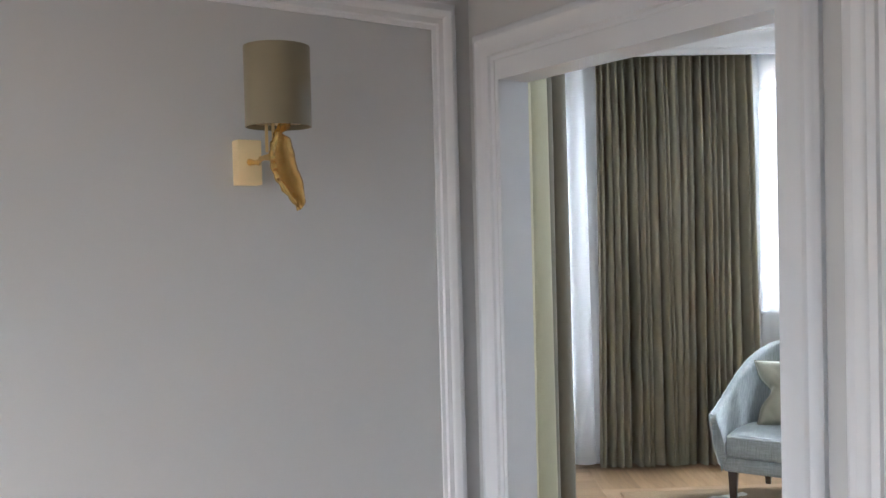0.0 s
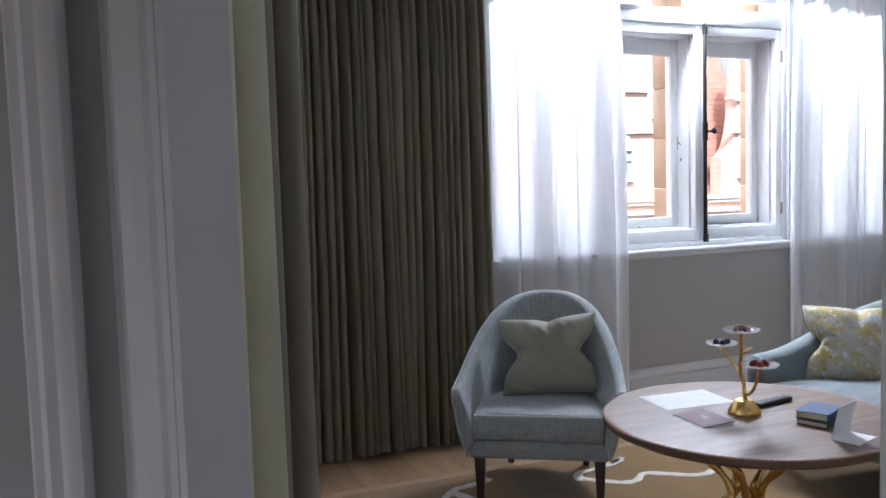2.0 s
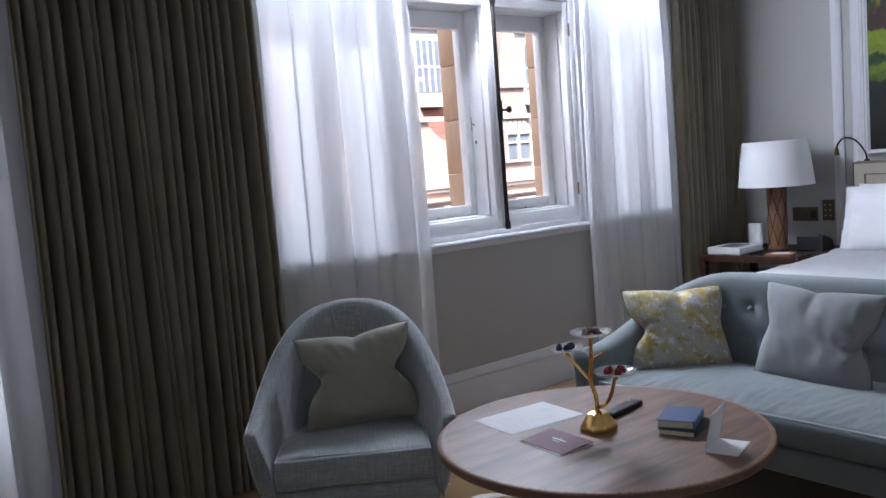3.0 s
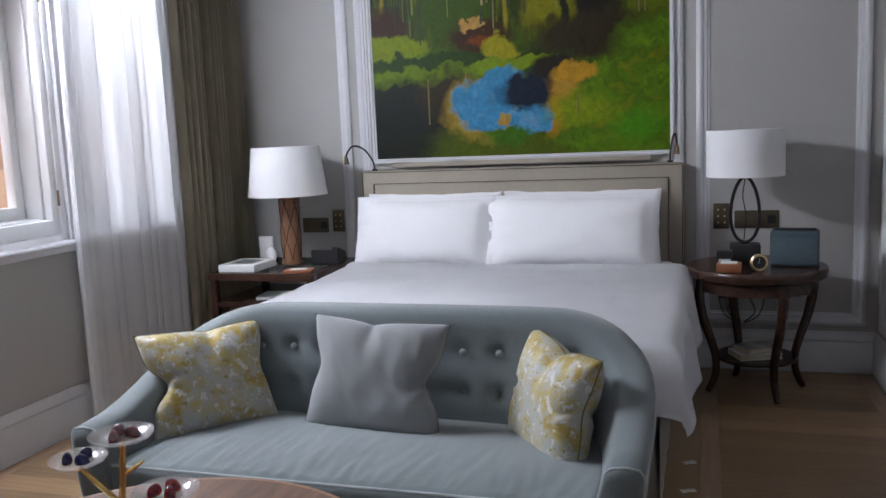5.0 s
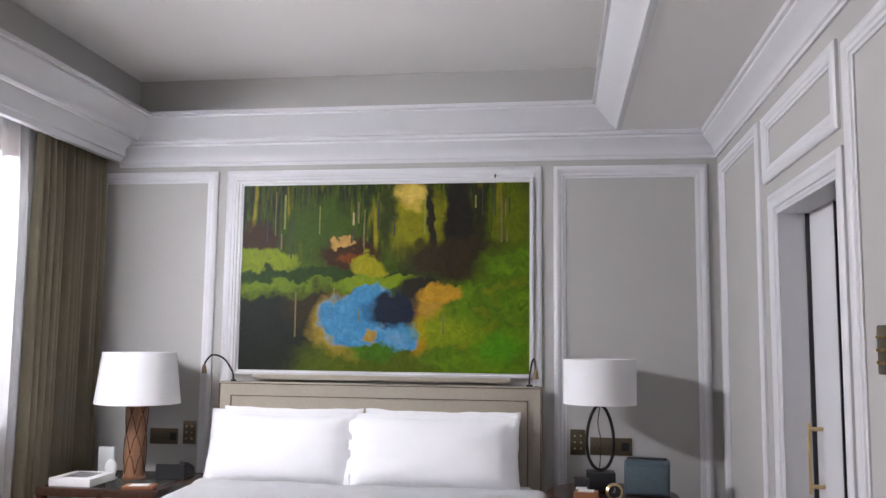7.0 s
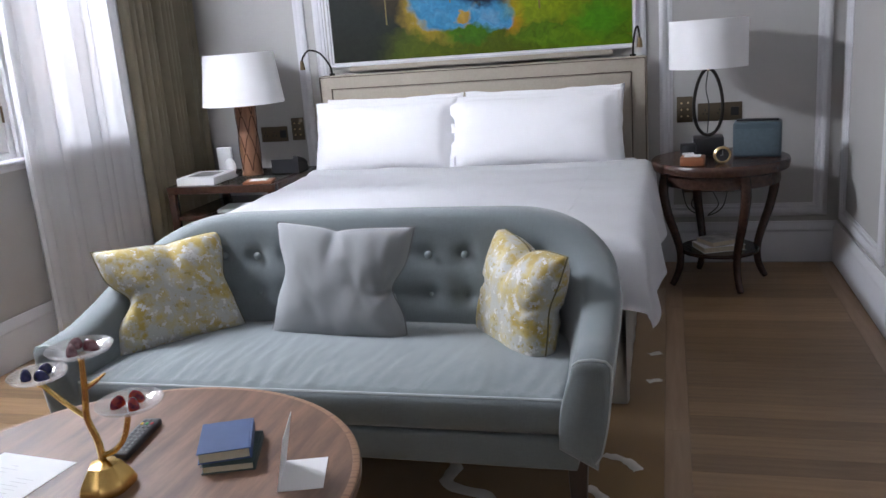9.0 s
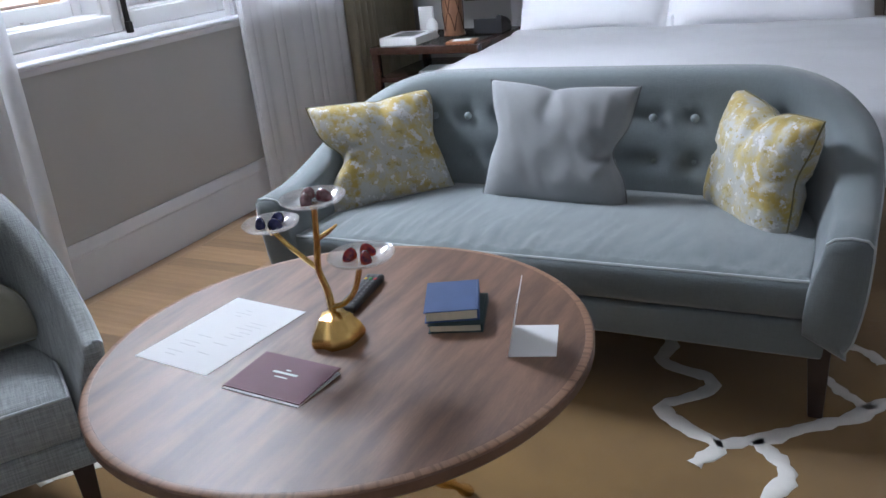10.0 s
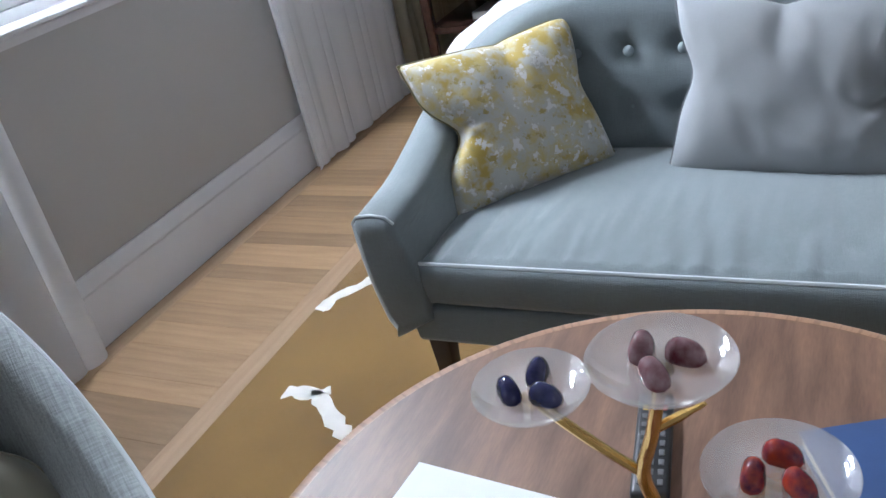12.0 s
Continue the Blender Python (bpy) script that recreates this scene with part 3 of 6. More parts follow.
for k, (a, b) in enumerate(((WA[0] - 0.14, WA[0] + 0.02), (1.455, 1.585), (WA[1] - 0.02, WA[1] + 0.12))):
    bm = bmesh.new()
    z = 0.7
    while z < 2.9:
        box(bm, a, b, NY + 0.302, NY + 0.46, z, z + 0.335, bevel=0.006)
        box(bm, a + 0.03, b - 0.03, NY + 0.46, NY + 0.475, z, z + 0.335, bevel=0.004)
        z += 0.338
    structure("window_mullion", bm, STONE, "orange terracotta pier outside the window")


def far_window(parent, x, z, w, h, y, lights=2):
    f = part("window", rect_frame(bmesh.new(), x - w / 2, x + w / 2, z, z + h, 0.07, y - 0.16, y - 0.04, bevel=0), PALE, parent)
    n = lights
    bm = bmesh.new()
    for i in range(1, n):
        cx = x - w / 2 + w * i / n
        box(bm, cx - 0.035, cx + 0.035, y - 0.15, y - 0.05, z + 0.07, z + h - 0.07)
    box(bm, x - w / 2 + 0.07, x + w / 2 - 0.07, y - 0.14, y - 0.06, z + h * 0.62, z + h * 0.62 + 0.05)
    part("glazing_bar", bm, TRIM, f)
    part("pane", boxes((x - w / 2 + 0.02, x + w / 2 - 0.02, y - 0.07, y - 0.03, z + 0.02, z + h - 0.02)), SKYG, f)


def gable(cx, z, w, h, n=14):
    """The outline of a gable with scrolled shoulders."""
    half = [(w / 2, z), (w / 2, z + 0.25 * h)]
    for i in range(n + 1):
        a = math.pi / 2 * i / n
        half.append((w / 2 - 0.27 * w * math.sin(a), z + 0.25 * h + 0.35 * h * (1 - math.cos(a))))
    half.append((0.25 * w, z + 0.62 * h))
    for i in range(n + 1):
        a = math.pi / 2 * i / n
        half.append((0.22 * w * math.cos(a), z + 0.64 * h + 0.36 * h * math.sin(a)))
    return [(cx + x, zz) for x, zz in half] + [(cx - x, zz) for x, zz in half[-2::-1]]


FY, EAVE = 16.0, 0.85
house = thing("house", pose(0, 0, 0), "pink brick town house with scrolled gables across the street", "house")
part("wall", boxes((-14, 34, FY, FY + 0.5, -9, EAVE)), BRICK, house)
for z, h in ((EAVE - 0.13, 0.20), (EAVE - 0.42, 0.10), (-0.75, 0.2), (-2.6, 0.2)):
    part("string_course", boxes((-14, 34, FY - 0.16, FY - 0.002, z, z + h), (-14, 34, FY - 0.24, FY - 0.16, z + h * 0.5, z + h)), PALE, house)
up = Matrix(((1, 0, 0, 0), (0, 0, 1, 0), (0, 1, 0, 0), (0, 0, 0, 1)))
for cx, w, h in ((-4.2, 4.4, 4.6), (3.2, 4.4, 4.6), (10.3, 4.4, 4.6), (14.7, 2.0, 4.3), (20.6, 4.4, 4.6)):
    outline = gable(cx, EAVE, w, h)
    part("gable", prism(outline, FY - 0.05, FY + 0.4, m=up), BRICK, house)
    part("coping", tube([Vector((x, FY - 0.02, z + 0.03)) for x, z in outline][1:-1], 0.09, 6), PALE, house, "pale stone coping")
    part("cornice", boxes((cx - w * 0.46, cx + w * 0.46, FY - 0.20, FY - 0.051, EAVE + 1.72, EAVE + 1.84), (cx - w * 0.27, cx + w * 0.27, FY - 0.18, FY - 0.051, EAVE + 0.60 * h, EAVE + 0.62 * h)), PALE, house)
    far_window(house, cx, EAVE + 0.50, 1.0, 0.85, FY - 0.05, 2)
    part("panel_relief", boxes(*[(cx - 0.45 + 0.18 * q, cx - 0.31 + 0.18 * q, FY - 0.10, FY - 0.051, EAVE + 1.38, EAVE + 1.66) for q in range(5)]), PALE, house)
    for q in range(7):
        part("brick_course", boxes((cx - w * 0.49, cx + w * 0.49, FY - 0.062, FY - 0.0505, EAVE + 0.12 + 0.16 * q, EAVE + 0.145 + 0.16 * q)), PALE, house)
for x in (0.0, 6.8, 12.3, 14.9, 17.2, 24.6):
    far_window(house, x, -0.20, 0.8, 0.55, FY, 3)
    far_window(house, x, -2.3, 0.9, 1.4, FY, 2)
for x0, x1, mat, label in ((-14, 15.55, TILE, "red tiled roof"), (15.57, 34, SLATE, "grey slate roof")):
    bm = bmesh.new()
    for q in range(34):
        y, z = FY + 0.42 + 0.072 * q, EAVE + 0.165 * q
        box(bm, x0, x1, y, y + 0.5, z, z + 0.15)
    part("roof", bm, mat, house, label)
for x in (0.2, 6.9, 12.55, 16.6, 24.4):
    dm = part("dormer", boxes((x - 0.62, x + 0.62, FY + 0.95, FY + 3.0, EAVE + 2.2, EAVE + 4.3)), TRIM, house, "white painted dormer")
    part("dormer_roof", boxes((x - 0.75, x + 0.75, FY + 0.8, FY + 3.1, EAVE + 4.3, EAVE + 4.42)), SLATE, dm)
    part("dormer_window", boxes((x - 0.42, x + 0.42, FY + 0.93, FY + 0.949, EAVE + 2.6, EAVE + 4.0)), SKYG, dm)
    part("glazing_bar", boxes(*[(x - 0.42 + 0.21 * i - 0.025, x - 0.42 + 0.21 * i + 0.025, FY + 0.90, FY + 0.929, EAVE + 2.6, EAVE + 4.0) for i in range(5)], (x - 0.42, x + 0.42, FY + 0.905, FY + 0.927, EAVE + 3.25, EAVE + 3.31)), TRIM, dm)
part("downpipe", tube([(15.95, FY - 0.12, -6), (15.95, FY - 0.12, EAVE - 0.1), (15.8, FY - 0.15, EAVE + 0.1)], 0.06, 8), SLATE, house, "dark iron downpipe")


# ---- curtains ----
def cloth(x0, x1, z0, z1, waves, depth, seed, thick=0.0, rows=22, flare=0.0, per=16, narrow=0.0):
    """A hanging cloth along x with folds in y; flare spreads its foot."""
    rnd = random.Random(seed)
    n = waves * per
    ph = [rnd.uniform(-0.48, 0.48) for _ in range(waves + 2)]
    am = [rnd.uniform(0.45, 1.2) for _ in range(waves + 2)]
    dr = [rnd.uniform(-0.5, 0.5) for _ in range(waves + 2)]
    bm = bmesh.new()
    grid = []
    for j in range(rows + 1):
        v = j / rows
        z = z1 + (z0 - z1) * v
        row = []
        for i in range(n + 1):
            u = i / n
            k = min(int(u * waves), waves - 1)
            f = u * waves - k
            f2 = f * f * (3 - 2 * f)
            a = am[k] * (1 - f2) + am[k + 1] * f2
            p = (ph[k] * (1 - f2) + ph[k + 1] * f2) * (0.8 + 0.2 * v)
            d = (dr[k] * (1 - f2) + dr[k + 1] * f2)
            s = math.sin(2 * math.pi * (u * waves + p))
            s = math.copysign(abs(s) ** 0.75, s) + 0.45 * noise.noise(Vector((u * waves * 0.55 + seed, 0.25 * v, 3.0)))
            y = depth * a * (0.55 + 0.45 * min(1, v * 5)) * s
            x = x0 + (x1 - x0) * u + 0.21 * (x1 - x0) / waves * math.cos(2 * math.pi * (u * waves + p)) * min(1, v * 4) + d * 0.02 * v
            x += flare * v * v * (u - 0.5) * 2 + narrow * math.sin(math.pi * v) * (0.5 - u) * 2
            row.append((x, y, z))
        grid.append(row)
    fr = [[bm.verts.new(p) for p in r] for r in grid]
    for a, b in zip(fr, fr[1:]):
        for i in range(n):
            bm.faces.new((a[i], a[i + 1], b[i + 1], b[i]))
    if thick:
        geom = bmesh.ops.solidify(bm, geom=bm.faces[:], thickness=thick)
    return bm


def curtain(label, m, x0, x1, z0, z1, waves, depth, seed, mat, thick, flare=0.0, category="curtain", name="curtain", narrow=0.0):
    ob = tagged(put_mesh(name, cloth(x0, x1, z0, z1, waves, depth, seed, thick, flare=flare, narrow=narrow), mat, None, 180), label, category)
    ob.matrix_world = m
    return ob


CT = 2.80
curtain("olive linen curtain hanging in deep folds between the windows", pose(0, 1.955, 0), -1.15, -0.62, 0.012, CT, 11, 0.060, 3, DRAPE, 0.004, 0.03)
curtain("olive linen curtain hanging in deep folds beside the sheer", pose(0, 1.955, 0), -0.62, -0.12, 0.012, CT, 10, 0.060, 4, DRAPE, 0.004, 0.03)
curtain("olive linen curtain hanging in the corner beside the bed", pose(0, 1.965, 0), 3.10, 3.815, 0.012, CT, 14, 0.058, 5, DRAPE, 0.004, 0.0)
SH = "curtains of white sheer voile"
for a, b, w, s, nr in ((-0.28, 0.80, 9, 7, -0.03), (2.20, 3.18, 9, 8, -0.03), (-2.36, -1.10, 10, 9, 0.0)):
    tagged(curtain("white sheer voile curtain drawn to the side of the window", pose(0, 2.012, 0), a, b, 0.015, CT, w, 0.028, s, SHEER, 0, 0.03, "sheer curtain", "sheer_curtain", nr), group=SH)
# the curtain just inside the entrance, its face coloured as in shade
tall = thing("door_curtain", pose(0, 0, 0), "olive curtain with shade in its face colour and pale olive lining beside the entrance", "curtain")
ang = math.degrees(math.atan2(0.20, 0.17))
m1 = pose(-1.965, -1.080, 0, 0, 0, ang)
for nm, mat, x0, x1, w, d, s, off in (("face", DRAPE_SHADED, 0.01, 0.165, 2, 0.020, 12, 0.0), ("lining", LINING, -0.14, 0.035, 2, 0.010, 13, -0.016)):
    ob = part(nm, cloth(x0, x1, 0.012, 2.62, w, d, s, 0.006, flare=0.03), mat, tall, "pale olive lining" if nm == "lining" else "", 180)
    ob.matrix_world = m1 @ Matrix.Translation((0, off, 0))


# ---- upholstery ----
def tub_shell(w, d, arm, back, bottom, thick, power, rise, dimples=(), slant=0.0, n=72, belly=0.0, flare=0.0, arm_part=0.88):
    """A back and two arms as one upholstered shell: open to -y, from (-w,0) round the back at y=d to (w,0)."""
    bm = bmesh.new()
    rings = []
    for i in range(n + 1):
        s = i / n
        a = math.pi * (1 - s)
        ca, sa = math.cos(a), math.sin(a)
        x = w * math.copysign(abs(ca) ** power, ca)
        y = d * abs(sa) ** power
        a2 = a + 1e-3
        x2 = w * math.copysign(abs(math.cos(a2)) ** power, math.cos(a2))
        y2 = d * abs(math.sin(a2)) ** power
        t = Vector((x - x2, y - y2, 0))
        t = t.normalized() if t.length > 1e-9 else Vector((0, 1, 0))
        nrm = Vector((-t.y, t.x, 0))           # outwards
        if nrm.dot(Vector((x, y - 0.3 * d, 0))) < 0:
            nrm = -nrm
        e = max(0.0, min(1.0, y / d))
        k = e ** rise[0]
        k = (1 - rise[2]) * k + rise[2] * k * k * (3 - 2 * k)
        side = max(0.0, (abs(x) / w - 0.6) / 0.4)
        top = arm + (back - arm) * k * (1 - rise[1] * side * side)
        th = thick * (arm_part + (1.1 - arm_part) * k)
        lean = slant * k
        ring = []
        sec = [(0.0, bottom, 0), (-0.01, bottom + 0.02, 0)]
        for q in range(1, 9):
            sec.append((0.008 * math.sin(math.pi * q / 9) + lean * q / 9 + belly * math.sin(math.pi * q / 9), bottom + 0.02 + (top - th * 0.5 - bottom - 0.02) * q / 9, 0))
        for q in range(0, 7):
            b = math.pi * q / 6
            sec.append((lean - th * 0.5 + th * 0.5 * math.copysign(abs(math.cos(b)) ** 0.65, math.cos(b)), top - th * 0.5 + th * 0.5 * math.sin(b) ** 0.65, 0))
        for q in range(1, 37):
            f = q / 36
            sec.append((lean * (1 - f) - th - 0.012 * math.sin(math.pi * f), top - th * 0.5 + (bottom + 0.06 - top + th * 0.5) * f, 1))
        for o, z, inner in sec:
            p = Vector((x, y, z)) + nrm * (o - flare * (1 - (z - bottom) / (top - bottom)))
            if inner:
                for bx, bz in dimples:
                    r2 = ((p.x - bx) / 0.030) ** 2 + ((z - bz) / 0.030) ** 2
                    if r2 < 9 and y > 0.6 * d:
                        p += nrm * (0.020 * math.exp(-r2) + 0.006 * math.exp(-0.25 * r2))
            ring.append(bm.verts.new(p))
        rings.append(ring)
    for a, b in zip(rings, rings[1:]):
        for k in range(len(a)):
            j = (k + 1) % len(a)
            bm.faces.new((a[k], a[j], b[j], b[k]))
    for end in (rings[0], rings[-1]):
        mid = sum((v.co for v in end), Vector()) / len(end)
        last = end
        for f, out in ((0.94, 0.010), (0.80, 0.016)):
            ring = [bm.verts.new(mid + (v.co - mid) * f + Vector((0, -out, 0))) for v in end]
            for k in range(len(end)):
                j = (k + 1) % len(end)
                bm.faces.new((last[k], last[j], ring[j], ring[k]))
            last = ring
        bm.faces.new(last)
    return bm, rings


def edge_cord(rings, k):
    return [r[k].co.copy() for r in rings]


def seat_block(outline, z0, z1, r=0.02, crown=0.0, seg=3, wrinkle=0.0, seed=0):
    """A padded slab over a plan outline: rounded edges, a crowned top that is slightly uneven."""
    bm = bmesh.new()
    c = Vector((sum(p[0] for p in outline) / len(outline), sum(p[1] for p in outline) / len(outline), 0))
    prof = [(-r, z0), (-r * 0.3, z0 + r * 0.3), (0, z0 + r), (0.004, (z0 + z1) / 2), (0, z1 - r), (-r * 0.3, z1 - r * 0.3), (-r, z1)]
    rings = []
    for o, z in prof:
        rings.append([bm.verts.new(Vector((p[0], p[1], z)) + (Vector((p[0], p[1], 0)) - c).normalized() * o) for p in outline])
    for f in (0.95, 0.88, 0.8, 0.7, 0.58, 0.45, 0.3, 0.15):
        ring = []
        for p in outline:
            q = c + (Vector((p[0], p[1], 0)) - c) * f
            gather = max(0.0, 1 - (q.y - outline[0][1]) / 0.22)
            h = crown * (1 - f * f) + wrinkle * (gather * min(1.0, (q.y - outline[0][1]) / 0.07) * noise.noise(Vector((q.x * 13 + seed, q.y * 3, 0))) + 0.5 * noise.noise(Vector((q.x * 3 + seed, q.y * 3, 2))))
            ring.append(bm.verts.new((q.x, q.y, z1 + h)))
        rings.append(ring)
    for a, b in zip(rings, rings[1:]):
        for k in range(len(a)):
            j = (k + 1) % len(a)
            bm.faces.new((a[k], a[j], b[j], b[k]))
    bm.faces.new(rings[0][::-1])
    bm.faces.new(rings[-1])
    return bm, rings


def half_round(w0, w1, y0, y1, power, n=36, front=8):
    """A seat's outline: straight front at y0, rounded at the back."""
    pts = [(-w0 + 2 * w0 * i / front, y0) for i in range(front)]
    for i in range(n + 1):
        a = math.pi * i / n
        c, s = math.cos(a), math.sin(a)
        pts.append((w1 * math.copysign(abs(c) ** power, c), y0 + (y1 - y0) * abs(s) ** power))
    return pts


def tapered_leg(x, y, h, r0, r1, splay=(0, 0)):
    bm = bmesh.new()
    lo = [bm.verts.new((x + splay[0] + sx * r1, y + splay[1] + sy * r1, 0.012)) for sx, sy in ((-1, -1), (1, -1), (1, 1), (-1, 1))]
    hi = [bm.verts.new((x + sx * r0, y + sy * r0, h)) for sx, sy in ((-1, -1), (1, -1), (1, 1), (-1, 1))]
    bm.faces.new(lo[::-1]), bm.faces.new(hi)
    for i in range(4):
        bm.faces.new((lo[i], lo[(i + 1) % 4], hi[(i + 1) % 4], hi[i]))
    bmesh.ops.bevel(bm, geom=bm.edges[:], offset=0.005, segments=2, profile=0.5, affect="EDGES")
    return bm


SOFAP = material("sofa_piping", (0.44, 0.48, 0.49), 0.85, vary=0.06, scale=40)
# sofa: local y runs to its back, x to its right as one faces it
sofa = thing("sofa", pose(0.80, 0.0, 0, 0, 0, -90), "blue-grey buttoned two-seat sofa at the foot of the bed", "sofa")
buttons = [(-0.57 + 0.1345 * i, z) for z in (0.682, 0.537) for i in range(10)]
bm, rings = tub_shell(0.925, 0.80, 0.565, 0.835, 0.235, 0.13, 0.42, (1.1, 0.36, 1.0), buttons, slant=0.03, n=220, flare=0.05)
cord = edge_cord(rings, 10)
ends = [[rings[e][k].co.copy() for k in range(1, 16)] for e in (0, -1)]
part("upholstered_shell", bm, MINT, sofa, smooth=60)
for c in ends:
    part("piping", tube(c, 0.004, 6), SOFAP, sofa, "pale grey piping")
part("piping", tube([p for p in cord], 0.004, 6), SOFAP, sofa, "pale grey piping")


def sofa_seat(w, d, back, y0, y1, z0, z1, r, seed):
    """A long feather cushion: a rolled front edge, a crown, and gathers that run back from the front seam."""
    bm = bmesh.new()
    nx, rows, seam = 170, [], []
    prof = [(r, z0, 0), (0.3 * r, z0 + 0.3 * r, 0), (0, z0 + r, 0), (-0.006, (z0 + z1) / 2, 0), (0, z1 - r, 0), (0.3 * r, z1 - 0.3 * r, 0), (r, z1, 1)]
    prof += [(r + (y1 - y0 - r) * (k / 34) ** 1.25, z1, 2) for k in range(1, 35)]
    for dy, z, kind in prof:
        y = y0 + dy
        half = min(w, back * (1 - min(0.999, max(0.0, y) / d) ** 4.76) ** 0.21 - 0.06)
        row = []
        for i in range(nx + 1):
            u = -1 + 2 * i / nx
            x, h = u * half, 0.0
            if kind == 2:
                f = dy / (y1 - y0)
                gather = math.exp(-f / 0.38) * min(1.0, dy / 0.04)
                g = noise.noise(Vector((x * 15 + 1.6 * f + seed, f * 1.3, 0))) + 0.6 * noise.noise(Vector((x * 31 - 3 * f, f * 2.5, seed)))
                h = 0.024 * (1 - u ** 4) * math.sin(math.pi * min(1.0, f * 1.15)) ** 0.7 + 0.016 * gather * (abs(g) ** 0.8 - 0.3)
                h += 0.007 * noise.noise(Vector((x * 3.3 + seed, f * 3, 2))) * min(1.0, dy / 0.08)
                h -= 0.03 * max(0.0, (abs(u) - 0.96) / 0.04)
            pucker = 0.0022 * noise.noise(Vector((x * 34, z * 30, seed))) if kind == 0 else 0.0
            row.append(bm.verts.new((x, y + pucker, z + h)))
        rows.append(row)
        if kind == 1:
            seam = [v.co.copy() + Vector((0, -0.4 * r, -0.15 * r)) for v in row]
    for a, b in zip(rows, rows[1:]):
        for i in range(nx):
            bm.faces.new((a[i], a[i + 1], b[i + 1], b[i]))
    return bm, seam


bm, seam = sofa_seat(0.806, 0.80, 0.925, 0.0, 0.70, 0.330, 0.440, 0.022, 3.0)
part("seat_cushion", bm, MINT, sofa, smooth=180)
part("piping", tube(seam, 0.005, 6), SOFAP, sofa, "pale grey piping")
bm, _ = seat_block(half_round(0.82, 0.82, 0.004, 0.72, 0.30), 0.226, 0.328, 0.014)
part("seat_base", bm, MINT, sofa, smooth=60)
for bx, bz in buttons:
    yy = 0.80 - 0.13 * 1.05 - 0.004
    part("button", lathe([(0, 0.010), (0.009, 0.007), (0.014, 0.0), (0.014, -0.006), (0, -0.006)], 14, m=pose(bx, yy + 0.004, bz, 90, 0, 0)), BUTTON_LIT, sofa)
for x, y in ((-0.81, 0.09), (0.81, 0.09), (-0.80, 0.68), (0.80, 0.68)):
    part("leg", tapered_leg(x, y, 0.245, 0.03, 0.019), DARKL, sofa, "dark tapered wooden leg")

# armchair
chair = thing("armchair", pose(-0.41, 0.885, 0, 0, 0, -34), "pale grey tweed tub armchair with piped edges on the rug", "armchair")
bm, rings = tub_shell(0.385, 0.70, 0.535, 0.895, 0.22, 0.075, 0.96, (1.25, 0.0, 0.55), slant=0.015, n=96, flare=0.065, arm_part=0.6)
cord = edge_cord(rings, 11)
cord2 = [r[k].co.copy() for r, k in ((rings[0], k) for k in range(1, 14))]
cord3 = [rings[-1][k].co.copy() for k in range(1, 14)]
part("upholstered_shell", bm, CHAIRF, chair, smooth=60)
for c in (cord, cord2, cord3):
    part("piping", tube(c, 0.0045, 6), PIPE, chair, "grey piping")
bm, rings = seat_block(half_round(0.285, 0.285, -0.01, 0.54, 0.62), 0.305, 0.425, 0.018, 0.018, wrinkle=0.006, seed=9)
cord = [v.co.copy() for v in rings[5]]
part("seat_cushion", bm, CHAIRF, chair, smooth=60)
part("piping", tube(cord, 0.0045, 6, closed=True), PIPE, chair, "grey piping")
bm, _ = seat_block(half_round(0.305, 0.305, 0.0, 0.58, 0.7), 0.222, 0.303, 0.012)
part("seat_base", bm, CHAIRF, chair, smooth=60)
for x, y, sx, sy in ((-0.268, 0.055, 0, -0.01), (0.268, 0.055, 0, -0.01), (-0.19, 0.55, 0, 0.03), (0.19, 0.55, 0, 0.03)):
    part("leg", tapered_leg(x, y, 0.235, 0.026, 0.015, (sx, sy)), DARKL, chair, "dark tapered wooden leg")


